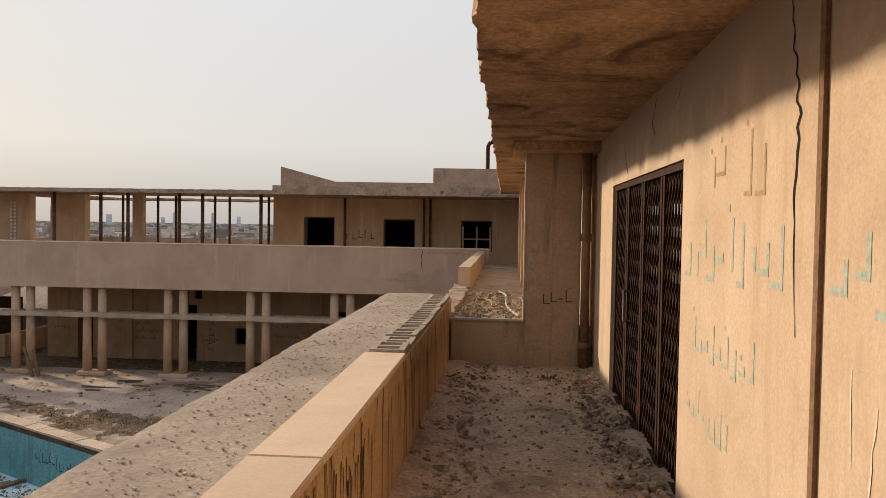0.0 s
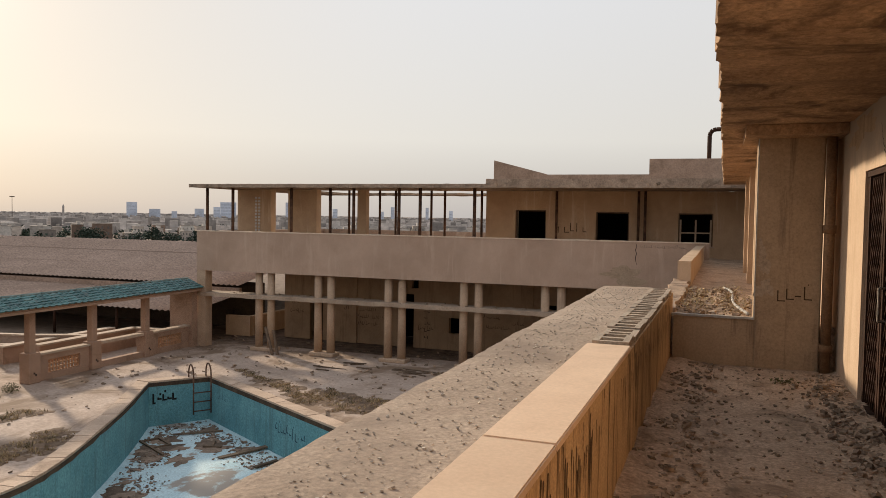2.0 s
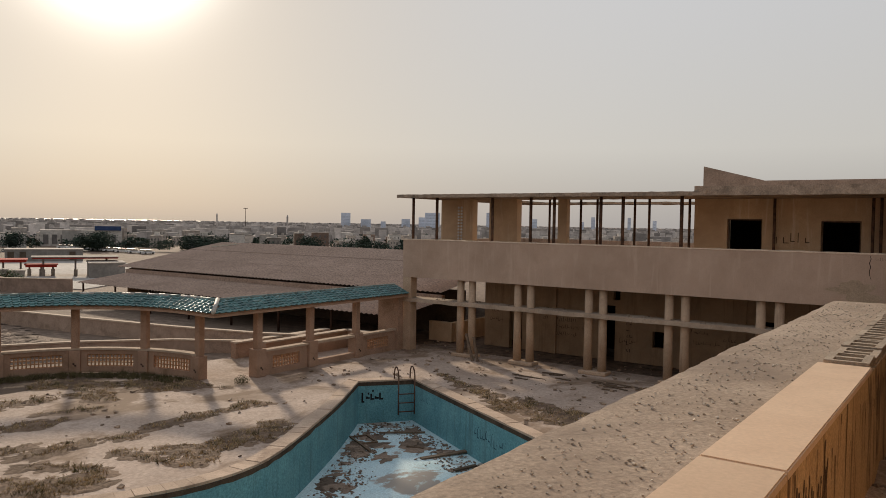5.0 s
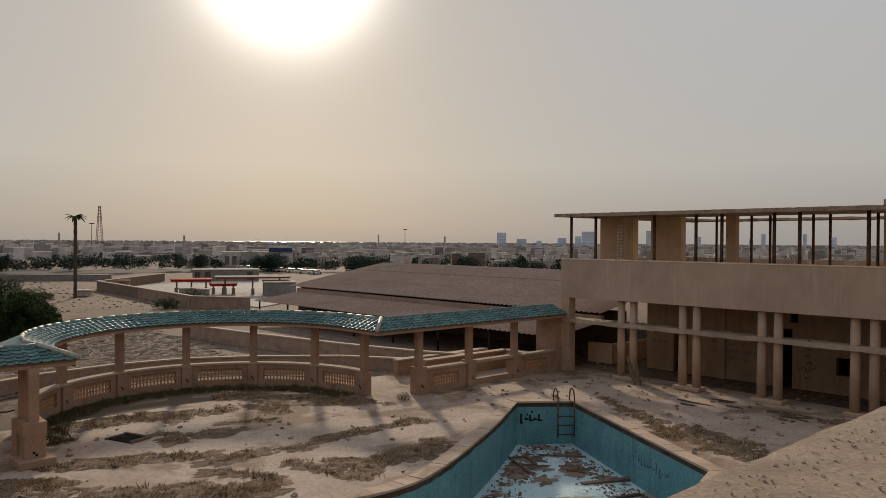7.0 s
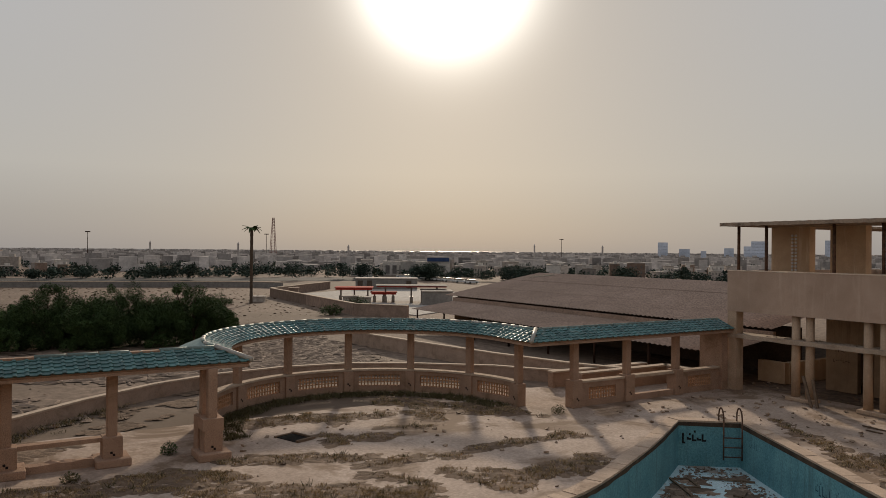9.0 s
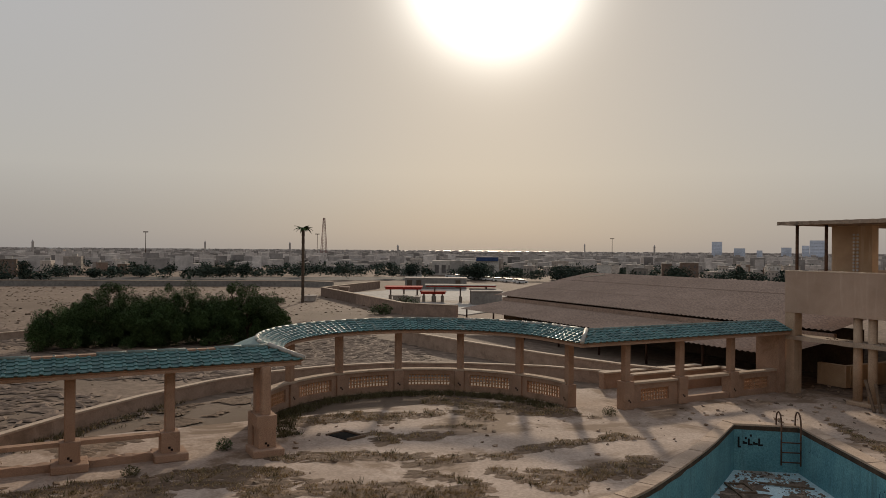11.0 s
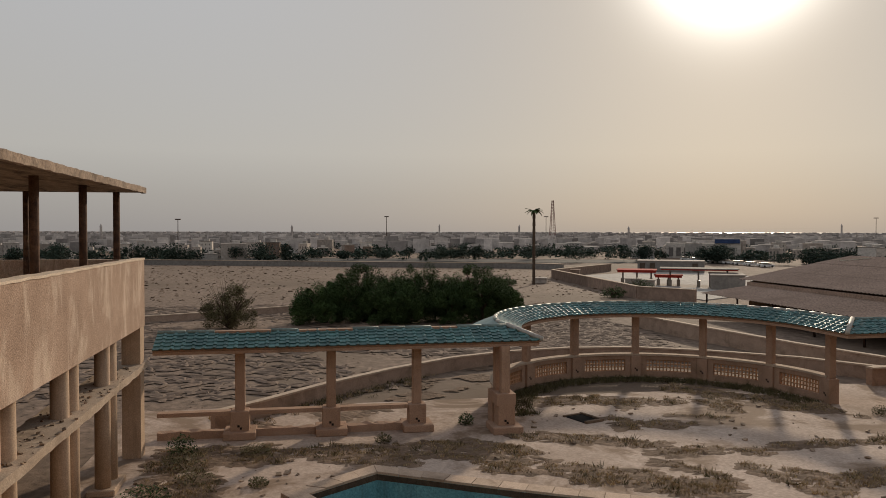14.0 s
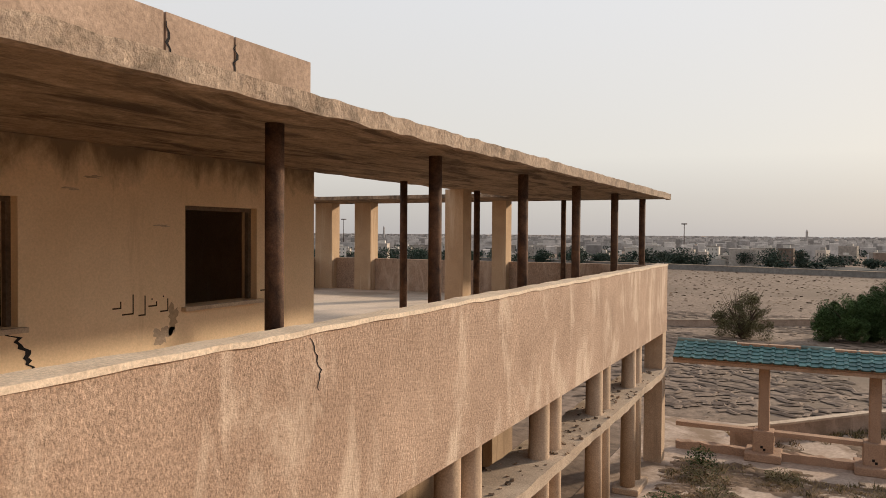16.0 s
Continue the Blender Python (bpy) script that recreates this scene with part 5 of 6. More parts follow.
for y0, y1, lat in ((-4.2, -2.34, False), (-1.86, 0.06, False), (0.54, 2.41, False)):
    bm = bmesh.new()
    box(bm, -21.24, -20.98, y0, y1, -3.1, -2.99)
    part("rail", bm, "terracotta", left_arm)
    bm = bmesh.new()
    box(bm, -21.22, -21.0, y0, y1, G, G + 0.2)
    cut_lengthwise(bm, 1, 0.15, y0, y1)
    rough_edges(bm, 0.05, 0.15, lambda c: c.z > G + 0.1)
    part("curb", bm, "terracotta", left_arm, "broken-down lattice stump")
column_with_plinth(left_arm, -20.45, 5.0, 0, EAVE - 0.1, -2.66, 0.24, True)
column_with_plinth(left_arm, -20.95, 4.95, 0, EAVE - 0.1, -2.66, 0.24)
column_with_plinth(left_arm, -21.75, 5.3, 0, EAVE - 0.1, -2.8, 0.2)
bm = bmesh.new()
box(bm, -21.0, -20.2, 4.72, 5.26, -2.95, -2.64)
part("plinth_top", bm, "terracotta", left_arm)

# ---- pool fittings ----
ladder = thing("pool_ladder", "bent rusty pool ladder with rungs", "ladder")
d = (Vector((-15.4, 20.3)) - Vector((-16.6, 18.75))).normalized()
nrm = Vector((d.y, -d.x))
mid = Vector((-16.25, 19.75)) + d * 0.45 - nrm * 0.12
for s in (-0.28, 0.28):
    c = mid + d * s
    bm = bmesh.new()
    path = []
    for k in range(13):
        a = math.pi * k / 12
        q = c + nrm * (0.32 - 0.32 * math.cos(a) - 0.3)
        path.append((q.x, q.y, G + 0.24 + 0.33 * math.sin(a)))
    q0, q1 = c + nrm * -0.3, c + nrm * 0.34
    path = [(q0.x, q0.y, G + 0.1)] + path + [(q1.x, q1.y, PF + 0.35)]
    for a, b in zip(path, path[1:]):
        tube(bm, a, b, 0.024, n=8)
    part("rail", bm, "rust_post", ladder, "", True)
for z in (PF + 0.45, PF + 0.75, PF + 1.05):
    a, b = mid + nrm * 0.34 - d * 0.28, mid + nrm * 0.34 + d * 0.28
    bm = bmesh.new()
    tube(bm, (a.x, a.y, z), (b.x, b.y, z), 0.022, n=8)
    part("rung", bm, "rust_post", ladder, "", True)


def on_pool_wall(i, j, out=0.0):
    a, b = Vector(POOL_IN[i]), Vector(POOL_IN[j])
    e = (b - a).normalized()
    m = Vector((e.y, -e.x))

    def to(u, o, z):
        p = a + e * u + m * (o + 0.002)
        return (p.x, p.y, z)
    return to, (b - a).length


basin = [o for o in pool.children if o.name.startswith("basin_wall")][0]
to, ln = on_pool_wall(0, 1)
scrawl(basin, to, ln * 0.05, ln * 0.45, -4.35, -3.95, "ink_black", 91, 5, 0.15)
to, ln = on_pool_wall(1, 2)
scrawl(basin, to, 0.7, 1.5, -4.25, -4.0, "ink_navy", 92)
scrawl(basin, to, 4.6, 6.4, -4.45, -4.1, "ink_navy", 93, None, 0.09)

rnd = random.Random(17)


def inside(x, y, poly):
    c = False
    for k in range(len(poly)):
        (x0, y0), (x1, y1) = poly[k - 1], poly[k]
        if (y0 > y) != (y1 > y) and x < (x1 - x0) * (y - y0) / (y1 - y0) + x0:
            c = not c
    return c


POOL_DEEP = inset(POOL, 0.6)


def pool_side(x, y):
    """High near the pool's western and northern walls, where the dirt has drifted."""
    best = 9.0
    p = Vector((x, y))
    for k in range(len(POOL_IN)):
        a, b = Vector(POOL_IN[k]), Vector(POOL_IN[(k + 1) % len(POOL_IN)])
        if max(a.x, b.x) > -8.4:
            continue
        e = b - a
        t = min(1.0, max(0.0, (p - a).dot(e) / e.length_squared))
        best = min(best, (p - a - e * t).length)
    return 0.75 - 0.55 * best


spots = []
while len(spots) < 4200:
    x, y = rnd.uniform(-17, -8), rnd.uniform(0, 20.5)
    if inside(x, y, POOL_DEEP) and noise.noise(Vector((x * 0.55, y * 0.55, 3))) + rnd.uniform(-0.3, 0.3) + pool_side(x, y) > 0.16:
        spots.append((x, y, PF + 0.01, rnd.choice((0.01, 0.012, 0.015, 0.02, 0.025, 0.035, 0.05))))
stones("pool_rubble", spots, "pool_dirt", None, "broken tile and rubble on the pool floor", 44, 0.4)


def dirt_patches(name, n, area, z, test, mat, label, size=(0.3, 1.2)):
    """Low drifts of dirt with an uneven outline."""
    bm = bmesh.new()
    made = 0
    while made < n:
        x, y = rnd.uniform(*area[:2]), rnd.uniform(*area[2:])
        if not test(x, y):
            continue
        made += 1
        r, el_, tn = rnd.uniform(*size), rnd.uniform(0.4, 0.8), rnd.uniform(0, 3.1)
        c = bm.verts.new((x, y, z + 0.025 + 0.02 * r))
        ring = []
        ph = rnd.uniform(0, 6)
        for k in range(18):
            a = math.tau * k / 18
            q = r * (1 + 0.25 * math.sin(3 * a + ph) + 0.15 * math.sin(5 * a + 2 * ph) + rnd.uniform(-0.12, 0.12))
            dx, dy = q * math.cos(a), q * math.sin(a) * el_
            ring.append(bm.verts.new((x + dx * math.cos(tn) - dy * math.sin(tn), y + dx * math.sin(tn) + dy * math.cos(tn), z + 0.004)))
        for k in range(18):
            bm.faces.new((c, ring[k], ring[(k + 1) % 18]))
    return tagged(mesh_ob(name, bm, mat), label, "dirt", kind="stuff")


dirt_patches("pool_dirt", 190, (-17.5, -8, 0, 20.7), PF, lambda x, y: inside(x, y, inset(POOL, 0.85)) and noise.noise(Vector((x * 0.6, y * 0.6, 7))) + rnd.uniform(-0.2, 0.2) + pool_side(x, y) > 0.22, "pool_dirt", "brown silt drifted over the pool floor", (0.1, 0.5))
for x, y, ln, wd, t in ((-12.7, 18.05, 1.8, 0.085, 61.6), (-13.9, 18.0, 0.55, 0.05, 20), (-14.1, 18.3, 0.5, 0.045, 120), (-15.2, 19.0, 1.5, 0.03, 44), (-11.6, 17.3, 0.8, 0.06, 75), (-12.2, 5.5, 1.5, 0.06, 20)):
    bm = bmesh.new()
    box(bm, -ln / 2, ln / 2, -wd, wd, 0, 0.05)
    ob = mesh_ob("plank", bm, "timber")
    ob.matrix_basis = pose(x, y, PF + 0.02, 0, rnd.uniform(-2, 2), t)
    tagged(ob, "loose weathered plank lying among rubble", "plank", "loose planks")
frame_ob = thing("wooden_frame", "broken wooden frame lying on the pool floor", "frame", at=(-15.6, 17.6, PF + 0.02), turn=-27)
for dims in ((-0.55, 1.15, -0.3, -0.24), (-0.5, 0.4, 0.24, 0.30), (-0.5, -0.44, -0.24, 0.24), (0.32, 0.38, -0.24, 0.24)):
    bm = bmesh.new()
    box(bm, *dims, 0, 0.05)
    part("rail", bm, "timber", frame_ob)

# ---- courtyard litter, grass and weeds ----
def open_court(x, y):
    return not inside(x, y, inset(POOL, -0.15)) and -27 < x < -2.2 and -4 < y < 25.4 and (x > -20.2 or (Vector((x, y)) - CC).length < CR - 0.3)


# soil beds and strips in the paving: two ends and half width
BEDS = ((-22.8, 12.2, -21.2, 12.6, 0.3), (-17.75, 11.7, -17.7, 15.0, 0.32), (-16.2, 9.8, -14.2, 10.6, 0.4), (-15.2, 10.7, -15.1, 13.6, 0.6),
        (-20.6, 8.6, -20.3, 10.2, 0.55), (-17.9, 8.3, -17.5, 10.7, 0.36), (-19.9, 5.2, -18.3, 8.5, 0.42), (-16.9, 8.0, -15.7, 8.8, 0.25),
        (-17.6, 4.4, -15.2, 8.3, 0.75), (-23.6, 9.0, -22.8, 11.4, 0.5), (-24.0, 6.0, -23.2, 9.5, 0.8), (-24.6, 12.6, -21.0, 15.6, 1.0),
        (-21.2, 10.4, -20.7, 12.0, 0.14), (-19.5, -3.4, -14.5, -2.8, 0.8), (-19.4, -3.2, -18.5, 4.4, 0.85), (-11.9, 19.9, -9.0, 19.2, 0.75), (-16.0, 22.1, -12.2, 20.2, 0.28), (-8.9, 24.5, -5.0, 24.9, 0.5))


def bed(x, y):
    """How deep inside a soil bed a place lies: 1 along its middle, 0 at its ragged edge."""
    best = -9.0
    p = Vector((x, y))
    for x0, y0, x1, y1, w in BEDS:
        a, e = Vector((x0, y0)), Vector((x1 - x0, y1 - y0))
        t = min(1.0, max(0.0, (p - a).dot(e) / e.length_squared))
        best = max(best, 1 - (p - a - e * t).length / w)
    return best + 0.8 * noise.noise(Vector((x * 0.9, y * 0.9, 9))) + 0.45 * noise.noise(Vector((x * 2.6, y * 2.6, 2)))


def blades(bm, x, y, z, n, r, h):
    for _ in range(n):
        a, s, w = rnd.uniform(0, 6.3), r * math.sqrt(rnd.random()), rnd.uniform(0.006, 0.016)
        px, py, b = x + s * math.cos(a), y + s * math.sin(a), rnd.uniform(0, 6.3)
        hh = h * rnd.uniform(0.4, 1.0)
        bm.faces.new([bm.verts.new(q) for q in ((px + w * math.cos(b), py + w * math.sin(b), z), (px - w * math.cos(b), py - w * math.sin(b), z), (px + rnd.uniform(-0.9, 0.9) * hh, py + rnd.uniform(-0.9, 0.9) * hh, z + hh))])


bm = bmesh.new()
green = bmesh.new()
count = 0
while count < 3500:
    x, y = rnd.uniform(-27, -4.5), rnd.uniform(-4, 25)
    if not open_court(x, y):
        continue
    edge = abs((Vector((x, y)) - CC).length - CR + 0.7) < 0.45 and x < -22
    v = bed(x, y)
    if not edge and (v < 0.12 or rnd.random() > 0.25 + 0.75 * max(0.0, noise.noise(Vector((x * 1.1, y * 1.1, 5))) * 2.2 + 0.35)):
        continue
    count += 1
    if edge or rnd.random() < 0.08:
        blades(green, x, y, G, 12, 0.12, rnd.uniform(0.08, 0.22))
    else:
        blades(bm, x, y, G + 0.01, 15, rnd.uniform(0.06, 0.18), rnd.uniform(0.03, 0.10))
# weeds along the foot of the outer wall
for k in range(420):
    a = rnd.uniform(0, 1)
    x, y = -23.2 - 5.6 * a + rnd.gauss(0, 0.5), -1.2 + 6.0 * a + rnd.gauss(0, 0.5) - 1.0
    blades(green if k % 3 else bm, x, y, G, 14, 0.14, rnd.uniform(0.06, 0.22))
tagged(mesh_ob("dry_grass", bm, "dry_grass"), "patches of dry yellow grass in the paving", "grass", kind="stuff")
tagged(mesh_ob("green_grass", green, "weed"), "low green weeds along the walls and beds", "grass", kind="stuff")
bm = bmesh.new()
made = 0
while made < 3500:
    x, y = rnd.uniform(-31, -4.5), rnd.uniform(-4, 25)
    strip = -31 < x < -21 and -2.2 - 1.05 * (x + 21.9) < y < 0.6 - 1.05 * (x + 21.9) and noise.noise(Vector((x * 0.7, y * 0.7, 6))) > 0.08
    if not strip and (not open_court(x, y) or bed(x, y) < 0.08):
        continue
    made += 1
    r, el_, tn, ph = rnd.uniform(0.08, 0.3), rnd.uniform(0.4, 0.8), rnd.uniform(-0.7, 0.7) + 1.57, rnd.uniform(0, 6)
    c = bm.verts.new((x, y, G + 0.012 + 0.06 * r))
    ring = []
    for k in range(9):
        a = math.tau * k / 9
        q = r * (1 + 0.3 * math.sin(2 * a + ph) + rnd.uniform(-0.2, 0.2))
        dx, dy = q * math.cos(a), q * math.sin(a) * el_
        ring.append(bm.verts.new((x + dx * math.cos(tn) - dy * math.sin(tn), y + dx * math.sin(tn) + dy * math.cos(tn), G + 0.003)))
    for k in range(9):
        bm.faces.new((c, ring[k], ring[(k + 1) % 9]))
tagged(mesh_ob("soil_drift", bm, "soil"), "brown soil drifted in beds and strips over the paving", "soil", kind="stuff")
spots = []
while len(spots) < 1400:
    x, y = rnd.uniform(-24, -2.5), rnd.uniform(-4, 28.5)
    if (y > 25.4 or open_court(x, y)) and (rnd.random() < 0.35 or y > 18 or y < 2):
        spots.append((x, y, G, rnd.choice((0.015, 0.02, 0.03, 0.05, 0.08))))
stones("court_rubble", spots, "rubble", None, "scattered rubble on the courtyard paving", 55, 0.5)
for k in range(11):
    x, y, ln = rnd.uniform(-13.4, -8.8), rnd.uniform(23.0, 25.2), rnd.uniform(0.4, 1.5)
    bm = bmesh.new()
    box(bm, -ln / 2, ln / 2, -0.035, 0.035, 0, 0.03)
    ob = mesh_ob("plank", bm, "timber")
    ob.matrix_basis = pose(x, y, G + 0.01, 0, rnd.uniform(0, 3), rnd.uniform(-40, 40))
    tagged(ob, "loose weathered plank lying on the paving", "plank", "loose planks")
for x, y, ln, tl in ((-16.55, 25.2, 1.15, 24), (-16.35, 25.25, 1.0, 18)):
    bm = bmesh.new()
    box(bm, -0.05, 0.05, -0.03, 0.03, 0, ln)
    ob = mesh_ob("plank", bm, "timber")
    ob.matrix_basis = pose(x, y, G + 0.015, -10, -tl, 0)
    tagged(ob, "weathered board leaning on an arcade column", "plank", "loose planks")
pit = thing("drain_pit", "broken open drain pit with a chipped rim in the paving", "drain", at=(-21.3, 7.6, G), turn=20)
# No recess here: a raised black panel paints the shade in the pit.
bm = bmesh.new()
box(bm, -0.42, 0.42, -0.3, 0.3, 0.004, 0.02)
part("opening", bm, "dark", pit, "flat dark panel painted for the pit's shaded hollow")
for x0, x1, y0, y1, h in ((-0.5, 0.5, 0.3, 0.38, 0.06), (-0.5, -0.42, -0.34, 0.3, 0.045), (0.42, 0.52, -0.3, 0.3, 0.07)):
    bm = bmesh.new()
    box(bm, x0, x1, y0, y1, 0, h)
    part("rim", bm, "soil", pit)


def tuft(x, y, z, r, h, n, mat, label, seed, name="weed"):
    r_ = random.Random(seed)
    bm = bmesh.new()
    for _ in range(n):
        a, s = r_.uniform(0, 6.28), math.sqrt(r_.random())
        px, py, pz = r * s * math.cos(a), r * s * math.sin(a), h * r_.uniform(0.05, 1.0) * (1 - 0.5 * s)
        b, e, w = r_.uniform(0, 6.28), r_.uniform(-0.6, 0.9), r_.uniform(0.02, 0.05) * (0.6 + h)
        q = Vector((math.cos(b) * math.cos(e), math.sin(b) * math.cos(e), math.sin(e))) * w * 1.6
        sd = Vector((-math.sin(b), math.cos(b), 0)) * w * 0.5
        c = Vector((px, py, pz))
        bm.faces.new([bm.verts.new(c + o) for o in (-q * 0.5, sd, q * 0.5, -sd)])
    for _ in range(7):
        a = r_.uniform(0, 6.28)
        tube(bm, (0, 0, 0), (r * 0.7 * math.cos(a), r * 0.7 * math.sin(a), h * 0.7), 0.008 * (0.5 + h), 0.003, 4, False)
    ob = mesh_ob(name, bm, mat)
    ob.matrix_basis = pose(x, y, z)
    return tagged(ob, label, "weed", "weeds")


for k, (x, y, r, h) in enumerate(((-20.2, 16.6, 0.35, 0.4), (-21.3, 4.1, 0.3, 0.45), (-19.3, -1.6, 0.5, 0.4), (-18.6, -3.2, 0.7, 0.45), (-19.8, -3.4, 0.5, 0.6), (-17.5, -2.8, 0.6, 0.35), (-16.2, -3.6, 0.7, 0.5), (-14.6, -2.6, 0.6, 0.45), (-19.9, 1.6, 0.3, 0.3), (-17.0, -1.4, 0.3, 0.25))):
    tuft(x, y, G, r * 0.75, h * 0.9, 420, "leaf" if k in (1, 4, 6) else "weed", "scrubby half-dry weed growing from the paving", 100 + k)
tuft(0.68, 9.1, 0.0, 0.16, 0.07, 90, "weed", "small green weed on the walkway floor", 130)
tuft(-0.38, 3.9, 0.05, 0.12, 0.14, 110, "weed", "small green weed among the rubble", 131)
for k, (x, y) in enumerate(((-0.4, 11.2), (-0.3, 12.2), (0.2, 12.6), (-0.45, 13.4), (0.25, 11.4), (0.1, 14.2))):
    tuft(x, y, 0.5, 0.28, 0.26, 150, "dry_grass", "dry straw-coloured grass tuft on the raised floor", 140 + k, "grass_tuft")

# ---- low outer walls ----
def wall_run(name, pts, h, t, mat, label):
    w = thing(name, label, "wall")
    for a, b in zip(pts, pts[1:]):
        a, b = Vector(a), Vector(b)
        e = (b - a).normalized()
        m = Vector((-e.y, e.x)) * t / 2
        bm = bmesh.new()
        prism(bm, [tuple(a - m), tuple(b - m), tuple(b + m), tuple(a + m)], G - 0.03, G + h)
        part("wall_stretch", bm, mat, w)
        bm = bmesh.new()
        m2 = m * 1.25
        prism(bm, [tuple(a - m2), tuple(b - m2), tuple(b + m2), tuple(a + m2)], G + h, G + h + 0.06)
        part("wall_cap", bm, "cap", w)
    return w


outer = [(-21.9, -2.9), (-23.0, -1.8), (-25.3, 0.2), (-27.6, 2.6), (-29.6, 5.2), (-30.8, 7.8), (-31.3, 10.7), (-31.0, 13.6), (-29.7, 16.1), (-27.4, 19.0), (-24.6, 20.9), (-22.9, 21.6)]
wall_run("boundary_wall", outer, 0.46, 0.2, "upstand", "low curved rendered boundary wall beyond the colonnade")
wall_run("ramp_wall", [(-41.2, 18.4), (-35.3, 19.3), (-29.4, 20.4), (-25.0, 21.6), (-22.9, 22.6)], 0.68, 0.22, "upstand", "long rendered retaining wall in front of the shed")
wall_run("plot_wall", [(-43.5, -20.0), (-46.5, -12.5), (-49.5, -6.5), (-53.0, -1.0)], 0.36, 0.2, "upstand", "low rendered wall between garden and open field")
wall_run("planter_wall", [(-22.8, 19.8), (-22.8, 24.6), (-21.4, 24.6)], 0.72, 0.3, "terracotta", "low rendered planter wall behind the colonnade")
wall_run("planter_wall", [(-24.2, 19.5), (-24.2, 24.8)], 0.6, 0.3, "terracotta", "low rendered planter wall behind the colonnade")

# ---- shed ----
shed = thing("shed", "long open-sided shed with a brown corrugated roof", "shed")


def corrugated(name, x0, x1, ya, za, yb, zb, label, pitch=0.3, amp=0.03):
    bm = bmesh.new()
    n = int((x1 - x0) / (pitch / 2))
    rows = []
    for j in range(5):
        t = j / 4
        rows.append([bm.verts.new((x0 + (x1 - x0) * k / n, ya + (yb - ya) * t, za + (zb - za) * t + (amp if k % 2 else -amp))) for k in range(n + 1)])
    for r, s in zip(rows, rows[1:]):
        for k in range(n):
            bm.faces.new((r[k], r[k + 1], s[k + 1], s[k]))
    return part(name, bm, "corrugated", shed, label)


for k in range(3):
    a, b = k / 3, (k + 1) / 3
    corrugated("roof_sheet", -48.4, -20.9, 29.2 + 8.8 * a, -1.48 + 1.56 * a + 0.012 * k, 29.2 + 8.8 * b, -1.48 + 1.56 * b, "brown corrugated roof sheeting")
corrugated("roof_sheet", -48.4, -20.9, 46.8, -1.48, 38.0, 0.08, "brown corrugated roof sheeting")
corrugated("awning_sheet", -47.0, -20.9, 25.6, -2.3, 29.1, -1.85, "brown corrugated awning sheeting")
bm = bmesh.new()
box(bm, -47.2, -20.9, 29.15, 29.35, -1.9, -1.6)
part("fascia", bm, "corrugated", shed)
bm = bmesh.new()
vs = [bm.verts.new(p) for p in ((-47.2, 29.3, G), (-47.2, 46.6, G), (-47.2, 46.6, -1.6), (-47.2, 38, -0.1), (-47.2, 29.3, -1.6))]
bm.faces.new(vs)
part("gable_wall", bm, "stucco", shed)
# Near-black wall colour paints the shade inside the open shed.
bm = bmesh.new()
box(bm, -47, -20.9, 31.0, 31.2, G, -1.5)
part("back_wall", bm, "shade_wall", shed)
for k in range(8):
    bm = bmesh.new()
    tube(bm, (-46.5 + k * 3.6, 25.8, G), (-46.5 + k * 3.6, 25.8, -2.28), 0.06, n=8)
    part("post", bm, "rust", shed, "", True)
# The sheeting is whole: a black quad paints the darkness of a hole.
bm = bmesh.new()
vs = [bm.verts.new(p) for p in ((-47.3, 36.2, -0.19), (-45.9, 37.5, 0.04), (-45.5, 37.3, 0.0), (-46.9, 36.0, -0.23))]
bm.faces.new(vs)
part("roof_hole", bm, "dark", shed, "black patch painted on the sheeting as a torn hole")

# ---- trees, palm, mast ----
def leaf_cloud(bm, centre, radii, n, size, r_, slim=0.45):
    for _ in range(n):
        while True:
            q = Vector((r_.uniform(-1, 1), r_.uniform(-1, 1), r_.uniform(-1, 1)))
            if 0.35 < q.length < 1:
                break
        q = Vector(centre) + Vector((q.x * radii[0], q.y * radii[1], q.z * radii[2]))
        b, e, w = r_.uniform(0, 6.28), r_.uniform(-0.9, 0.9), size * r_.uniform(0.6, 1.3)
        d = Vector((math.cos(b) * math.cos(e), math.sin(b) * math.cos(e), math.sin(e))) * w
        s = d.cross(Vector((r_.uniform(-1, 1), r_.uniform(-1, 1), 1))).normalized() * w * slim
        bm.faces.new([bm.verts.new(q + o) for o in (-d, s, d, -s)])


def bushy_tree(x, y, height, spread, seed, n=52000, label="dense dark green desert tree with low crown", mat="leaf", size=0.085):
    r_ = random.Random(seed)
    t = thing("tree", label, "tree", "garden trees", at=(x, y, G - 0.03))
    bm = bmesh.new()
    limbs = []
    for k in range(6):
        a = k * 1.05 + r_.uniform(-0.3, 0.3)
        e = (spread * 0.55 * math.cos(a), spread * 0.55 * math.sin(a), height * r_.uniform(0.45, 0.75))
        tube(bm, (0, 0, 0), (e[0] * 0.4, e[1] * 0.4, e[2] * 0.55), 0.13, 0.08, 7, False)
        tube(bm, (e[0] * 0.4, e[1] * 0.4, e[2] * 0.55), e, 0.08, 0.03, 7, False)
        limbs.append(e)
    part("trunk", bm, "bark", t)
    bm = bmesh.new()
    for k in range(120):
        a, s = r_.uniform(0, 6.28), math.sqrt(r_.random())
        z = height * (0.05 + 0.85 * r_.random() ** 0.8 * (1 - 0.5 * s * s))
        rr = spread * r_.uniform(0.1, 0.27)
        leaf_cloud(bm, (spread * s * math.cos(a), spread * s * math.sin(a), z), (rr, rr, rr * r_.uniform(0.7, 1.3)), n // 120, size, r_, 0.16)
    part("crown", bm, mat, t)
    return t


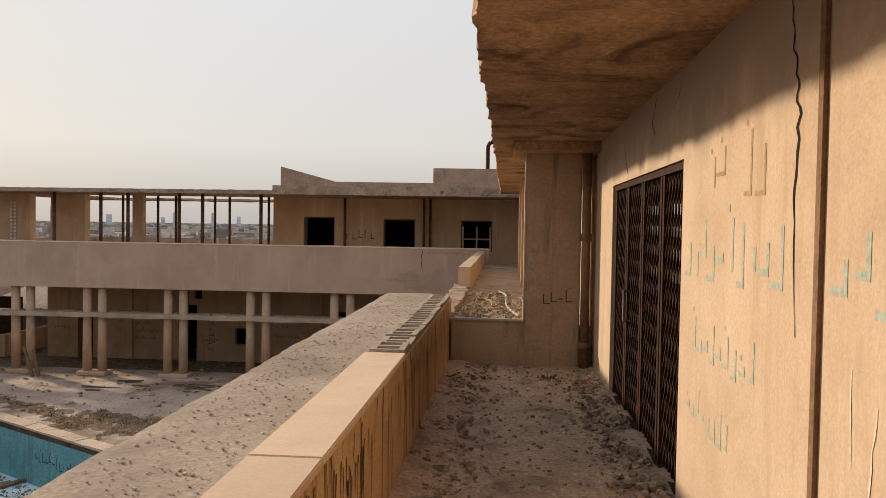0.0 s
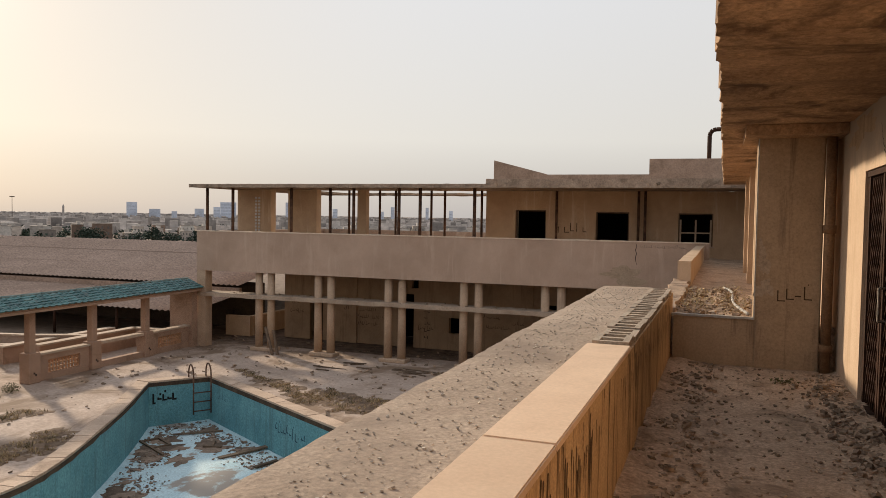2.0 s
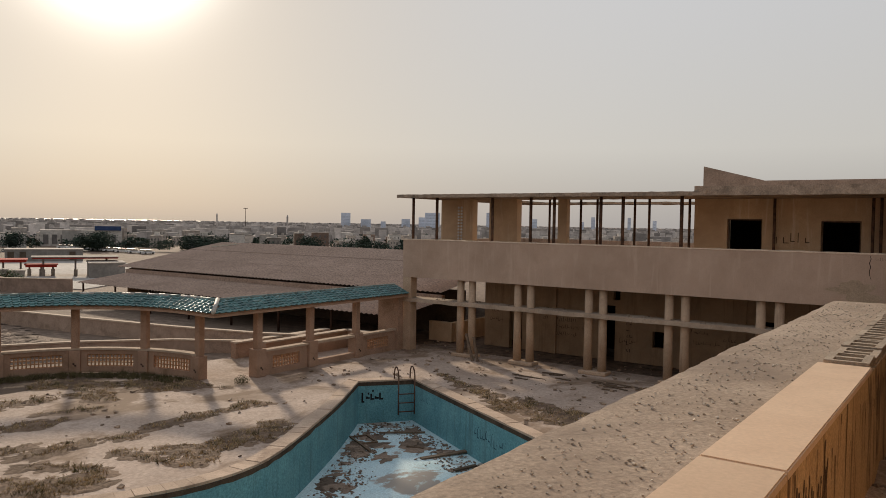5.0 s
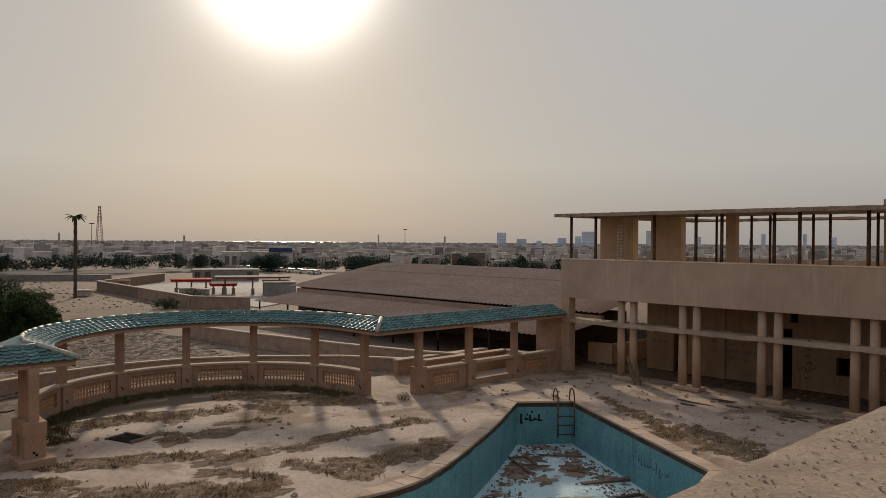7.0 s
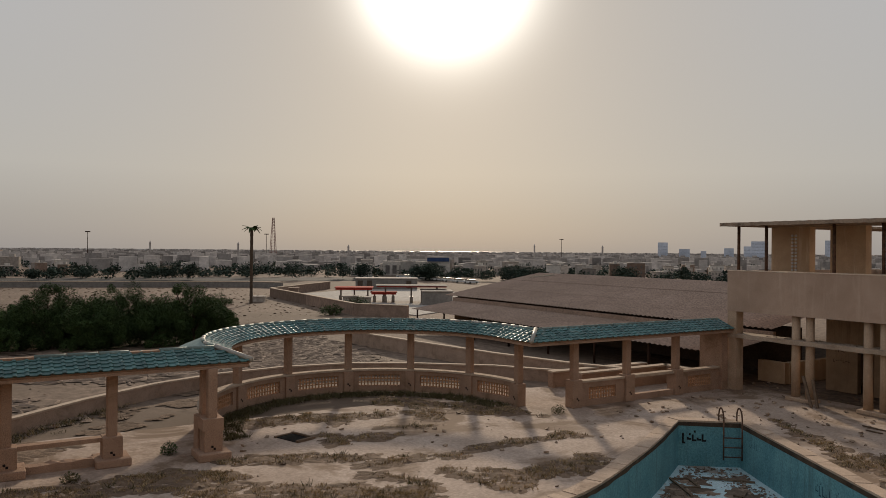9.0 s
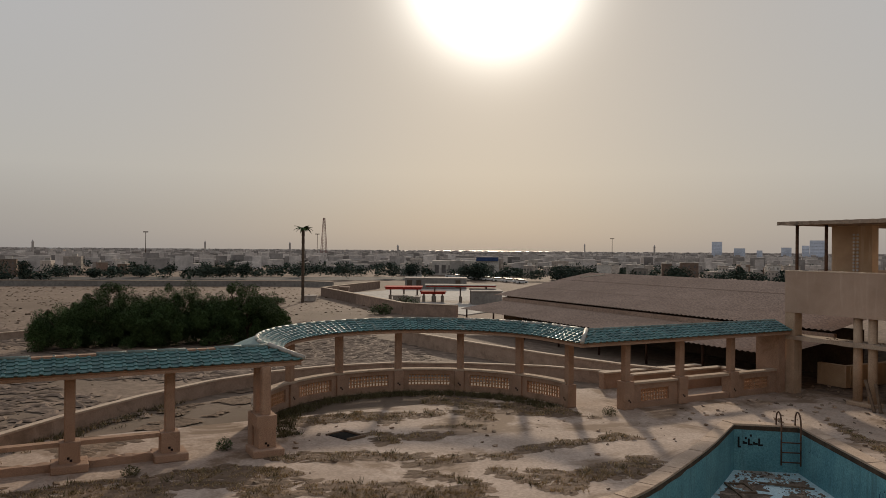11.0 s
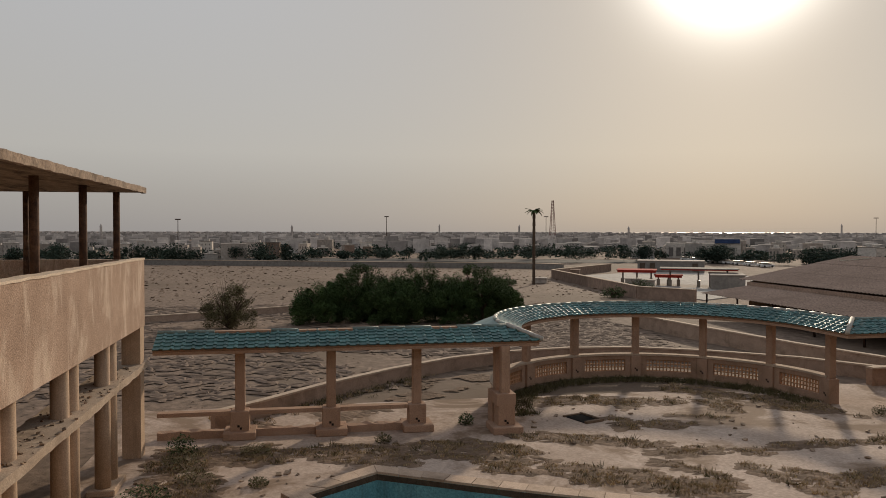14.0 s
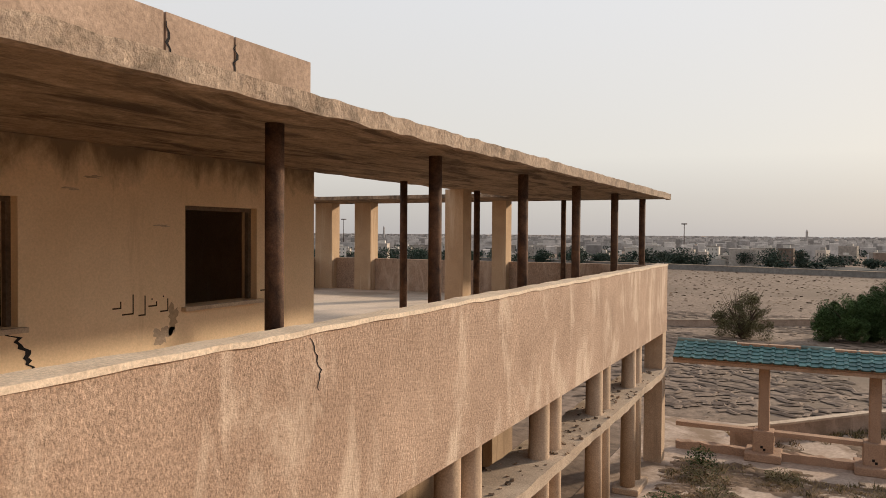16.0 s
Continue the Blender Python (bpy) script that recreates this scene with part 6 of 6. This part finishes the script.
for k, (x, y, h, s) in enumerate(((-46.2, 0.8, 2.7, 1.9), (-47.2, 2.9, 3.7, 2.2), (-45.6, 4.7, 3.0, 1.9), (-47.2, 6.5, 3.6, 2.2), (-45.9, 8.4, 2.9, 1.8), (-46.4, 10.4, 3.9, 1.9), (-47.2, 12.0, 2.5, 1.3))):
    bushy_tree(x, y, h, s, 200 + k)
dry = bushy_tree(-44.5, -4.6, 2.7, 1.5, 240, 13000, "half-bare grey scrub tree", "weed", 0.085)
bm = bmesh.new()
r_ = random.Random(5)
for k in range(60):
    a, s, z = r_.uniform(0, 6.28), r_.uniform(0.2, 1.4), r_.uniform(0.9, 2.8)
    b = a + r_.uniform(-0.5, 0.5)
    knee = (s * 0.5 * math.cos(b), s * 0.5 * math.sin(b), z * r_.uniform(0.45, 0.65))
    tube(bm, (0.15 * math.cos(a), 0.15 * math.sin(a), 0.1), knee, 0.028, 0.016, 4, False)
    tube(bm, knee, (s * math.cos(a), s * math.sin(a), z), 0.016, 0.006, 4, False)
tagged(part("twig", bm, "bark", dry), kind="stuff")
for k, (x, y, h, s) in enumerate(((-66, 30, 1.3, 1.2), (-60, 25, 1.0, 1.0), (-75, 20, 0.8, 0.9))):
    bushy_tree(x, y, h, s, 250 + k, 1200, "small dusty roadside shrub", "leaf", 0.12)

palm = thing("palm_tree", "tall thin palm with a sparse crown", "palm", at=(-76, 23.0, G - 0.03))
bm = bmesh.new()
for k in range(10):
    tube(bm, (0, 0, k * 0.76), (0, 0, k * 0.76 + 0.78), 0.17, 0.14, 10, False)
part("trunk", bm, "bark", palm)
for k in range(15):
    a, droop = k * 2.4, r_.uniform(0.2, 1.0)
    bm = bmesh.new()
    last = None
    for j in range(6):
        t = j / 5
        rr = 1.0 * t
        z = 7.6 + 0.5 * t - 1.1 * droop * t * t
        w = 0.13 * math.sin(math.pi * (0.15 + 0.8 * t))
        c = Vector((rr * math.cos(a), rr * math.sin(a), z))
        sd = Vector((-math.sin(a), math.cos(a), -0.3)) * w
        pr = [bm.verts.new(c - sd), bm.verts.new(c + Vector((0, 0, 0.04))), bm.verts.new(c + sd)]
        if last:
            bm.faces.new((last[0], last[1], pr[1], pr[0]))
            bm.faces.new((last[1], last[2], pr[2], pr[1]))
        last = pr
    part("frond", bm, "leaf", palm)

mast = thing("radio_mast", "red and white lattice radio mast far off", "mast", at=(-400, 133.8, G))
for c in range(4):
    bm = bmesh.new()
    sx, sy = (1, 1, -1, -1)[c], (1, -1, -1, 1)[c]
    tube(bm, (sx * 1.6, sy * 1.6, 0), (sx * 0.4, sy * 0.4, 22.5), 0.14, n=4)
    part("leg", bm, "mast_paint", mast)
bm = bmesh.new()
for k in range(14):
    z0, z1 = k * 1.6, (k + 1) * 1.6
    w0, w1 = 1.6 - 1.2 * z0 / 22.5, 1.6 - 1.2 * z1 / 22.5
    for sx in (1, -1):
        tube(bm, (sx * w0, -w0, z0), (sx * w1, w1, z1), 0.08, n=4, caps=False)
        tube(bm, (w0, sx * w0, z0), (-w1, sx * w1, z1), 0.08, n=4, caps=False)
part("bracing", bm, "mast_paint", mast)

# ---- fuel station beyond the field ----
wall_run("station_wall", [(-100, 41.5), (-86, 28.4), (-72, 27.5), (-58.8, 26.6), (-54.5, 29.4)], 0.95, 0.3, "house_brown", "long brown boundary wall of the fuel station")
bm = bmesh.new()
prism(bm, [(-56, 31), (-70, 54), (-100, 52), (-88, 30.5), (-70, 28.6)], G - 0.02, G + 0.05)
tagged(mesh_ob("forecourt", bm, "house_pale"), "pale concrete fuel station forecourt", "forecourt", kind="structure")
for x, y, sx, sy, z, top in ((-74.2, 33.6, 1.9, 1.5, 1.45, "red_paint"), (-70.0, 38.2, 3.6, 1.5, 1.75, "field_wall"), (-72.0, 36.0, 1.3, 0.9, 1.0, "red_paint")):
    can = thing("station_canopy", "red-edged fuel station canopy on posts", "canopy", "station canopies", at=(x, y, G + 0.05), turn=63)
    bm = bmesh.new()
    box(bm, -sx, sx, -sy, sy, z - (0.12 if sx > 3 else 0.2), z)
    part("canopy_fascia", bm, "red_paint", can, "red painted fascia")
    bm = bmesh.new()
    box(bm, -sx - 0.1, sx + 0.1, -sy - 0.1, sy + 0.1, z, z + 0.07)
    part("canopy_roof", bm, top, can)
    for px in (-sx * 0.75, 0, sx * 0.75):
        bm = bmesh.new()
        box(bm, px - 0.08, px + 0.08, -0.08, 0.08, 0, z - 0.12)
        part("post", bm, "field_wall", can)
        bm = bmesh.new()
        box(bm, px - 0.16, px + 0.16, -0.75, -0.45, 0, 0.62)
        part("fuel_pump", bm, "steel", can)
for x, y, sx, sy, h, m, lab in ((-96, 48.5, 4.3, 1.6, 1.5, "field_wall", "long grey flat-roofed service building"), (-67.2, 39.6, 1.5, 2.2, 1.35, "field_wall", "plain grey flat-roofed service block"),
                                (-69.2, 30.9, 0.7, 0.7, 0.88, "house", "pale boxy tank house by the forecourt"), (-67.6, 31.7, 0.6, 0.7, 0.84, "house", "pale boxy tank house by the forecourt"),
                                (-82.2, 29.8, 0.5, 0.6, 1.1, "house_brown", "small brown hut behind the station wall"), (-77.9, 24.3, 0.7, 0.6, 0.5, "house", "small pale box at the foot of the palm")):
    bl = thing("station_building", lab, "building", "station buildings", at=(x, y, G), turn=63)
    bm = bmesh.new()
    box(bm, -sx, sx, -sy, sy, 0, h)
    part("wall", bm, m, bl)
    bm = bmesh.new()
    box(bm, -sx - 0.08, sx + 0.08, -sy - 0.08, sy + 0.08, h, h + 0.1)
    part("roof", bm, "house" if sx > 1 else m, bl)
    if sx > 2:
        for px in (-0.85, -0.55, 0.72):
            bm = bmesh.new()
            box(bm, px * sx - 0.35, px * sx + 0.35, -sy - 0.03, -sy + 0.02, 0.2, 1.25)
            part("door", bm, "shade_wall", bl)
store = thing("roadside_store", "long pale store with a dark blue sign board", "building", at=(-146, 82, G), turn=61)
bm = bmesh.new()
box(bm, -8.0, 6.6, -2.5, 2.5, 0, 3.1)
part("wall", bm, "house_pale", store)
bm = bmesh.new()
box(bm, 1.6, 6.4, -2.8, -2.2, 3.1, 3.95)
part("sign_board", bm, "sign_blue", store, "dark blue sign board")
for k in range(9):
    bm = bmesh.new()
    box(bm, -7.4 + 1.5 * k, -6.5 + 1.5 * k, -2.56, -2.45, 0.4, 2.2)
    part("window", bm, "window_hazed", store)

def parked_car(x, y, turn):
    car = thing("parked_car", "small white parked car glinting in a far row", "car", "parked cars", at=(x, y, G + 0.02), turn=turn)
    bm = bmesh.new()
    prism(bm, [(-0.95, -0.4), (0.95, -0.4), (1.02, 0), (0.95, 0.4), (-0.95, 0.4), (-1.0, 0)], 0.13, 0.42)
    part("body", bm, "white_paint", car)
    bm = bmesh.new()
    prism(bm, [(-0.6, -0.34), (0.5, -0.34), (0.5, 0.34), (-0.6, 0.34)], 0.42, 0.68)
    part("cabin", bm, "steel", car)
    for wx in (-0.6, 0.6):
        for wy in (-0.4, 0.4):
            bm = bmesh.new()
            tube(bm, (wx, wy - 0.05, 0.16), (wx, wy + 0.05, 0.16), 0.16, n=8)
            part("wheel", bm, "dark", car)
    return car


car = parked_car(-134.0, 71.0, 65)
for k in range(1, 15):
    copy_thing(car, pose(-134.0 + 2.0 * k, 71.0 - 0.1 * k + (k % 2) * 0.5, G + 0.02, 0, 0, 65 + 9 * (k % 3)))

# ---- field edge and town ----
wall_run("field_wall", [(-165, -190), (-140, -60), (-128, -20), (-108, 33), (-104, 36)], 0.75, 0.4, "field_wall", "long grey wall along the edge of the field")
bm = bmesh.new()
prism(bm, [(-196, -200), (-172, -200), (-131, 30), (-118, 75), (-132, 80), (-150, 25)][::1], G - 0.02, G + 0.02)
tagged(mesh_ob("road", bm, "asphalt"), "grey road between the field and the town", "road", kind="structure")


def house(seed, storeys, w, d):
    r_ = random.Random(seed)
    h = thing("house", "small far-off flat-roofed rendered town house", "house", "town houses")
    st = 1.15
    hh = storeys * st + 0.25
    bm = bmesh.new()
    box(bm, -w, w, -d, d, 0, hh)
    box(bm, -w * 0.55, w * 0.05, -d - 0.35, -d, 0, hh * 0.8)
    part("wall", bm, ("house", "house_pale", "house", "house_brown", "house_pale", "house")[seed % 6], h)
    bm = bmesh.new()
    box(bm, -w - 0.06, w + 0.06, -d - 0.06, d + 0.06, hh, hh + 0.14)
    part("roof", bm, "house", h)
    bm = bmesh.new()
    box(bm, -w * 0.5, w * 0.1, -d * 0.4, d * 0.5, hh + 0.14, hh + 0.75)
    part("stair_head", bm, "house_pale", h)
    bm = bmesh.new()
    for s in range(storeys):
        n = max(2, int(w / 0.55))
        for k in range(n):
            x = -w + (k + 0.5) * 2 * w / n
            f = -d - 0.35 if -w * 0.55 < x < w * 0.05 and s * st + 0.9 < hh * 0.8 else -d
            box(bm, x - 0.17, x + 0.17, f - 0.03, f + 0.05, s * st + 0.35, s * st + 0.88)
        for k in range(3):
            y = -d * 0.6 + k * d * 0.6
            box(bm, -w - 0.03, w + 0.03, y - 0.17, y + 0.17, s * st + 0.35, s * st + 0.88)
    tagged(part("window", bm, "window_hazed", h), kind="stuff")
    return h


protos = [house(300 + k, 2 + (k % 2) - (k in (4, 10)), 1.5 + (k % 3) * 0.7, 1.6 + (k % 2) * 0.5) for k in range(12)]
r_ = random.Random(77)
used = set()
for ring_d in (150, 160, 171, 184):
    a = -12.0
    while a < 152:
        a += math.degrees(r_.uniform(3.9, 7.0) / ring_d)
        yaw = math.radians(a)
        dist = ring_d + r_.uniform(-5, 5)
        if r_.random() < 0.2 or (66 < a < 84 and dist < 190) or (84 <= a < 135 and dist < 165 and r_.random() < 0.6):
            continue
        k = r_.randrange(12)
        m = pose(-dist * math.sin(yaw), dist * math.cos(yaw), G, 0, 0, a + 180 + r_.choice((0, 0, 90)) + r_.uniform(-14, 14)) @ Matrix.Diagonal((0.78, 0.8, r_.uniform(0.72, 1.0), 1))
        if k not in used:
            used.add(k)
            protos[k].matrix_basis = m
        else:
            copy_thing(protos[k], m)


def far_town(name, d0, d1, n, hmax, mat, label, spread=(-10, 152)):
    r_ = random.Random(int(d0))
    bm = bmesh.new()
    for _ in range(n):
        a, dist = math.radians(r_.uniform(*spread)), math.sqrt(r_.uniform(d0 * d0, d1 * d1))
        x, y = -dist * math.sin(a), dist * math.cos(a)
        w, d, h = r_.uniform(0.8, 2.3), r_.uniform(0.9, 2.2), 1.0 + r_.random() ** 1.6 * hmax
        c, s = math.cos(a), math.sin(a)
        v = [bm.verts.new((x + px * c - py * s, y + px * s + py * c, z)) for z in (G, G + h) for px, py in ((-w, -d), (w, -d), (w, d), (-w, d))]
        for f in ((4, 5, 6, 7), (0, 1, 5, 4), (1, 2, 6, 5), (2, 3, 7, 6), (3, 0, 4, 7)):
            bm.faces.new([v[i] for i in f])
    return tagged(mesh_ob(name, bm, mat), label, "town", kind="stuff")


far_town("far_town", 192, 750, 9500, 2.9, "town", "far flat-roofed town, paled in colour for the haze")
far_town("far_town_edge", 750, 1900, 9000, 3.4, "town", "far edge of the town towards the sea")
bm = bmesh.new()
r_ = random.Random(91)
for k in range(800):
    a = math.radians(r_.uniform(-8, 150))
    dist = r_.choice((145, 156, 165, 178, 205, 230, 260)) + r_.uniform(-4, 4)
    if 60 < math.degrees(a) < 80 and dist < 150:
        dist += 30
    x, y = -dist * math.sin(a), dist * math.cos(a)
    rr, hh = r_.uniform(0.7, 1.6), r_.uniform(0.9, 2.1)
    for j in range(3):
        leaf_cloud(bm, (x + r_.uniform(-1.1, 1.1), y + r_.uniform(-1.1, 1.1), G + hh * 0.5), (rr, rr, hh * 0.5), 34, 0.34, r_)
for k in range(100):
    a = math.radians(r_.choice((r_.uniform(84, 150), r_.uniform(52, 150), r_.uniform(-8, 60))))
    dist = r_.uniform(133, 150)
    x, y = -dist * math.sin(a), dist * math.cos(a)
    rr, hh = r_.uniform(1.1, 2.4), r_.uniform(2.0, 3.6)
    for j in range(4):
        leaf_cloud(bm, (x + r_.uniform(-0.8, 0.8) * rr * 0.8, y + r_.uniform(-0.8, 0.8) * rr * 0.8, G + hh * r_.uniform(0.45, 0.62)), (rr * 0.8, rr * 0.8, hh * 0.42), 190, 0.2, r_)
tagged(mesh_ob("tree_belt", bm, "leaf_hazed"), "belt of dark roadside trees before the town", "trees", kind="stuff")
for k, (a, dist, h) in enumerate(((84, 300, 11), (99, 260, 9), (112, 300, 10), (124, 320, 11), (72, 350, 12), (50, 420, 12), (132, 330, 11))):
    p = thing("street_lamp", "tall thin floodlight pole above the roofs", "lamp post", "floodlight poles", at=(-dist * math.sin(math.radians(a)), dist * math.cos(math.radians(a)), G))
    bm = bmesh.new()
    tube(bm, (0, 0, 0), (0, 0, h), 0.16, 0.1, 6)
    part("pole", bm, "rust", p)
    bm = bmesh.new()
    box(bm, -0.8, 0.8, -0.8, 0.8, h, h + 0.35)
    part("lamp_head", bm, "rust", p)
for k, (yaw, w, h) in enumerate(((42.7, 7.5, 17.5), (41.2, 8, 11), (39.9, 4, 9), (38.2, 7, 12), (37.0, 5, 14), (36.2, 12, 19), (35.0, 6, 15), (33.9, 3, 12), (31.8, 7, 20), (30.4, 6, 17), (28.5, 4, 14), (25.0, 3, 12), (24.2, 3, 17), (21.6, 2.5, 17), (19.8, 3, 14), (128, 9, 15), (134, 8, 13), (137, 10, 18), (141, 7, 20), (144, 10, 16), (147, 7, 17))):
    dist = 620 if k < 15 else 700
    w, h = w * 0.5, h * 0.76
    a = math.radians(yaw)
    tw = thing("tower_block", "tall far-off tower block, its haze painted as pale blue", "tower", "distant towers", at=(-dist * math.sin(a), dist * math.cos(a), G), turn=yaw)
    # Haze over the towers is put into wall and window colours.
    bm = bmesh.new()
    box(bm, -w, w, -w * 0.6, w * 0.6, 0, h)
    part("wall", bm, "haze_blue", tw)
    for s in range(1, int(h / 2.4)):
        bm = bmesh.new()
        box(bm, -w * 0.9, w * 0.9, -w * 0.6 - 0.15, -w * 0.6 + 0.1, s * 2.4, s * 2.4 + 1.0)
        part("window", bm, "window_haze_blue", tw)
for k in range(9):
    a, dist = math.radians((47, 52, 66, 74, 80, 91, 104, 116, 121)[k]), (360, 420, 300, 340, 380, 310, 280, 330, 360)[k]
    h = (8.5, 9.5, 7.5, 8.5, 9, 8, 7.8, 8.6, 9)[k]
    mn = thing("minaret", "slender minaret rising above the roofs", "minaret", "minarets", at=(-dist * math.sin(a), dist * math.cos(a), G))
    bm = bmesh.new()
    tube(bm, (0, 0, 0), (0, 0, h * 0.86), 0.5, 0.4, 8)
    part("shaft", bm, "town", mn)
    bm = bmesh.new()
    tube(bm, (0, 0, h * 0.86), (0, 0, h), 0.55, 0.05, 8)
    part("spire", bm, "town", mn)
bm = bmesh.new()
box(bm, -4500, -1950, -300, 3300, G + 0.1, G + 0.4)
tagged(mesh_ob("water", bm, "water"), "strip of sea glinting along the horizon", "sea", kind="structure")
# scrub clods and dried, broken furrows on the open field
spots = []
r_ = random.Random(66)


def open_field(x, y):
    return (Vector((x, y)) - CC).length > 6.4 and x < -24.5 and not (-60 < x < -20 and y > 17.8) and not (x > -31.8 and y > -2.9 - 1.05 * (x + 21.9) - 0.6)


while len(spots) < 6000:
    x, y = (r_.uniform(-125, -40) if len(spots) < 3600 else r_.uniform(-62, -24)), r_.uniform(-60, 30)
    if open_field(x, y):
        spots.append((x, y, G - 0.02, r_.uniform(0.04, 0.14) * (0.5 if x > -62 else 1.5)))
stones("field_clods", spots, "soil", None, "dusty clods and low scrub on the field", 67, 0.16)
bm = bmesh.new()
made = 0
while made < 3800:
    x, y = (r_.uniform(-58, -26), r_.uniform(-20, 17)) if made < 2500 else (r_.uniform(-47, -31.8), r_.uniform(2, 17.5))
    if not open_field(x, y) or noise.noise(Vector((x * 0.1, y * 0.1, 4))) < -0.25:
        continue
    made += 1
    a, n, wd, hh = r_.gauss(1.25, 0.45), r_.randint(3, 6), r_.uniform(0.05, 0.12), r_.uniform(0.025, 0.065)
    rows = []
    for k in range(n + 1):
        s = math.sin(math.pi * k / n)
        nx, ny = -math.sin(a), math.cos(a)
        off = r_.uniform(-0.06, 0.06)
        rows.append([bm.verts.new((x + nx * u * wd + off, y + ny * u * wd, G + 0.003 + z * hh * s)) for u, z in ((-1.6, -0.05), (-0.3, 1.0), (0.35, 0.9), (1.0, -0.05))])
        a += r_.gauss(0, 0.45)
        x, y = x + 0.24 * math.cos(a), y + 0.24 * math.sin(a)
    for p, q in zip(rows, rows[1:]):
        for k in range(3):
            bm.faces.new((p[k], p[k + 1], q[k + 1], q[k]))
tagged(mesh_ob("furrows", bm, "clod"), "dried broken furrows of sand on the field", "furrows", kind="stuff")
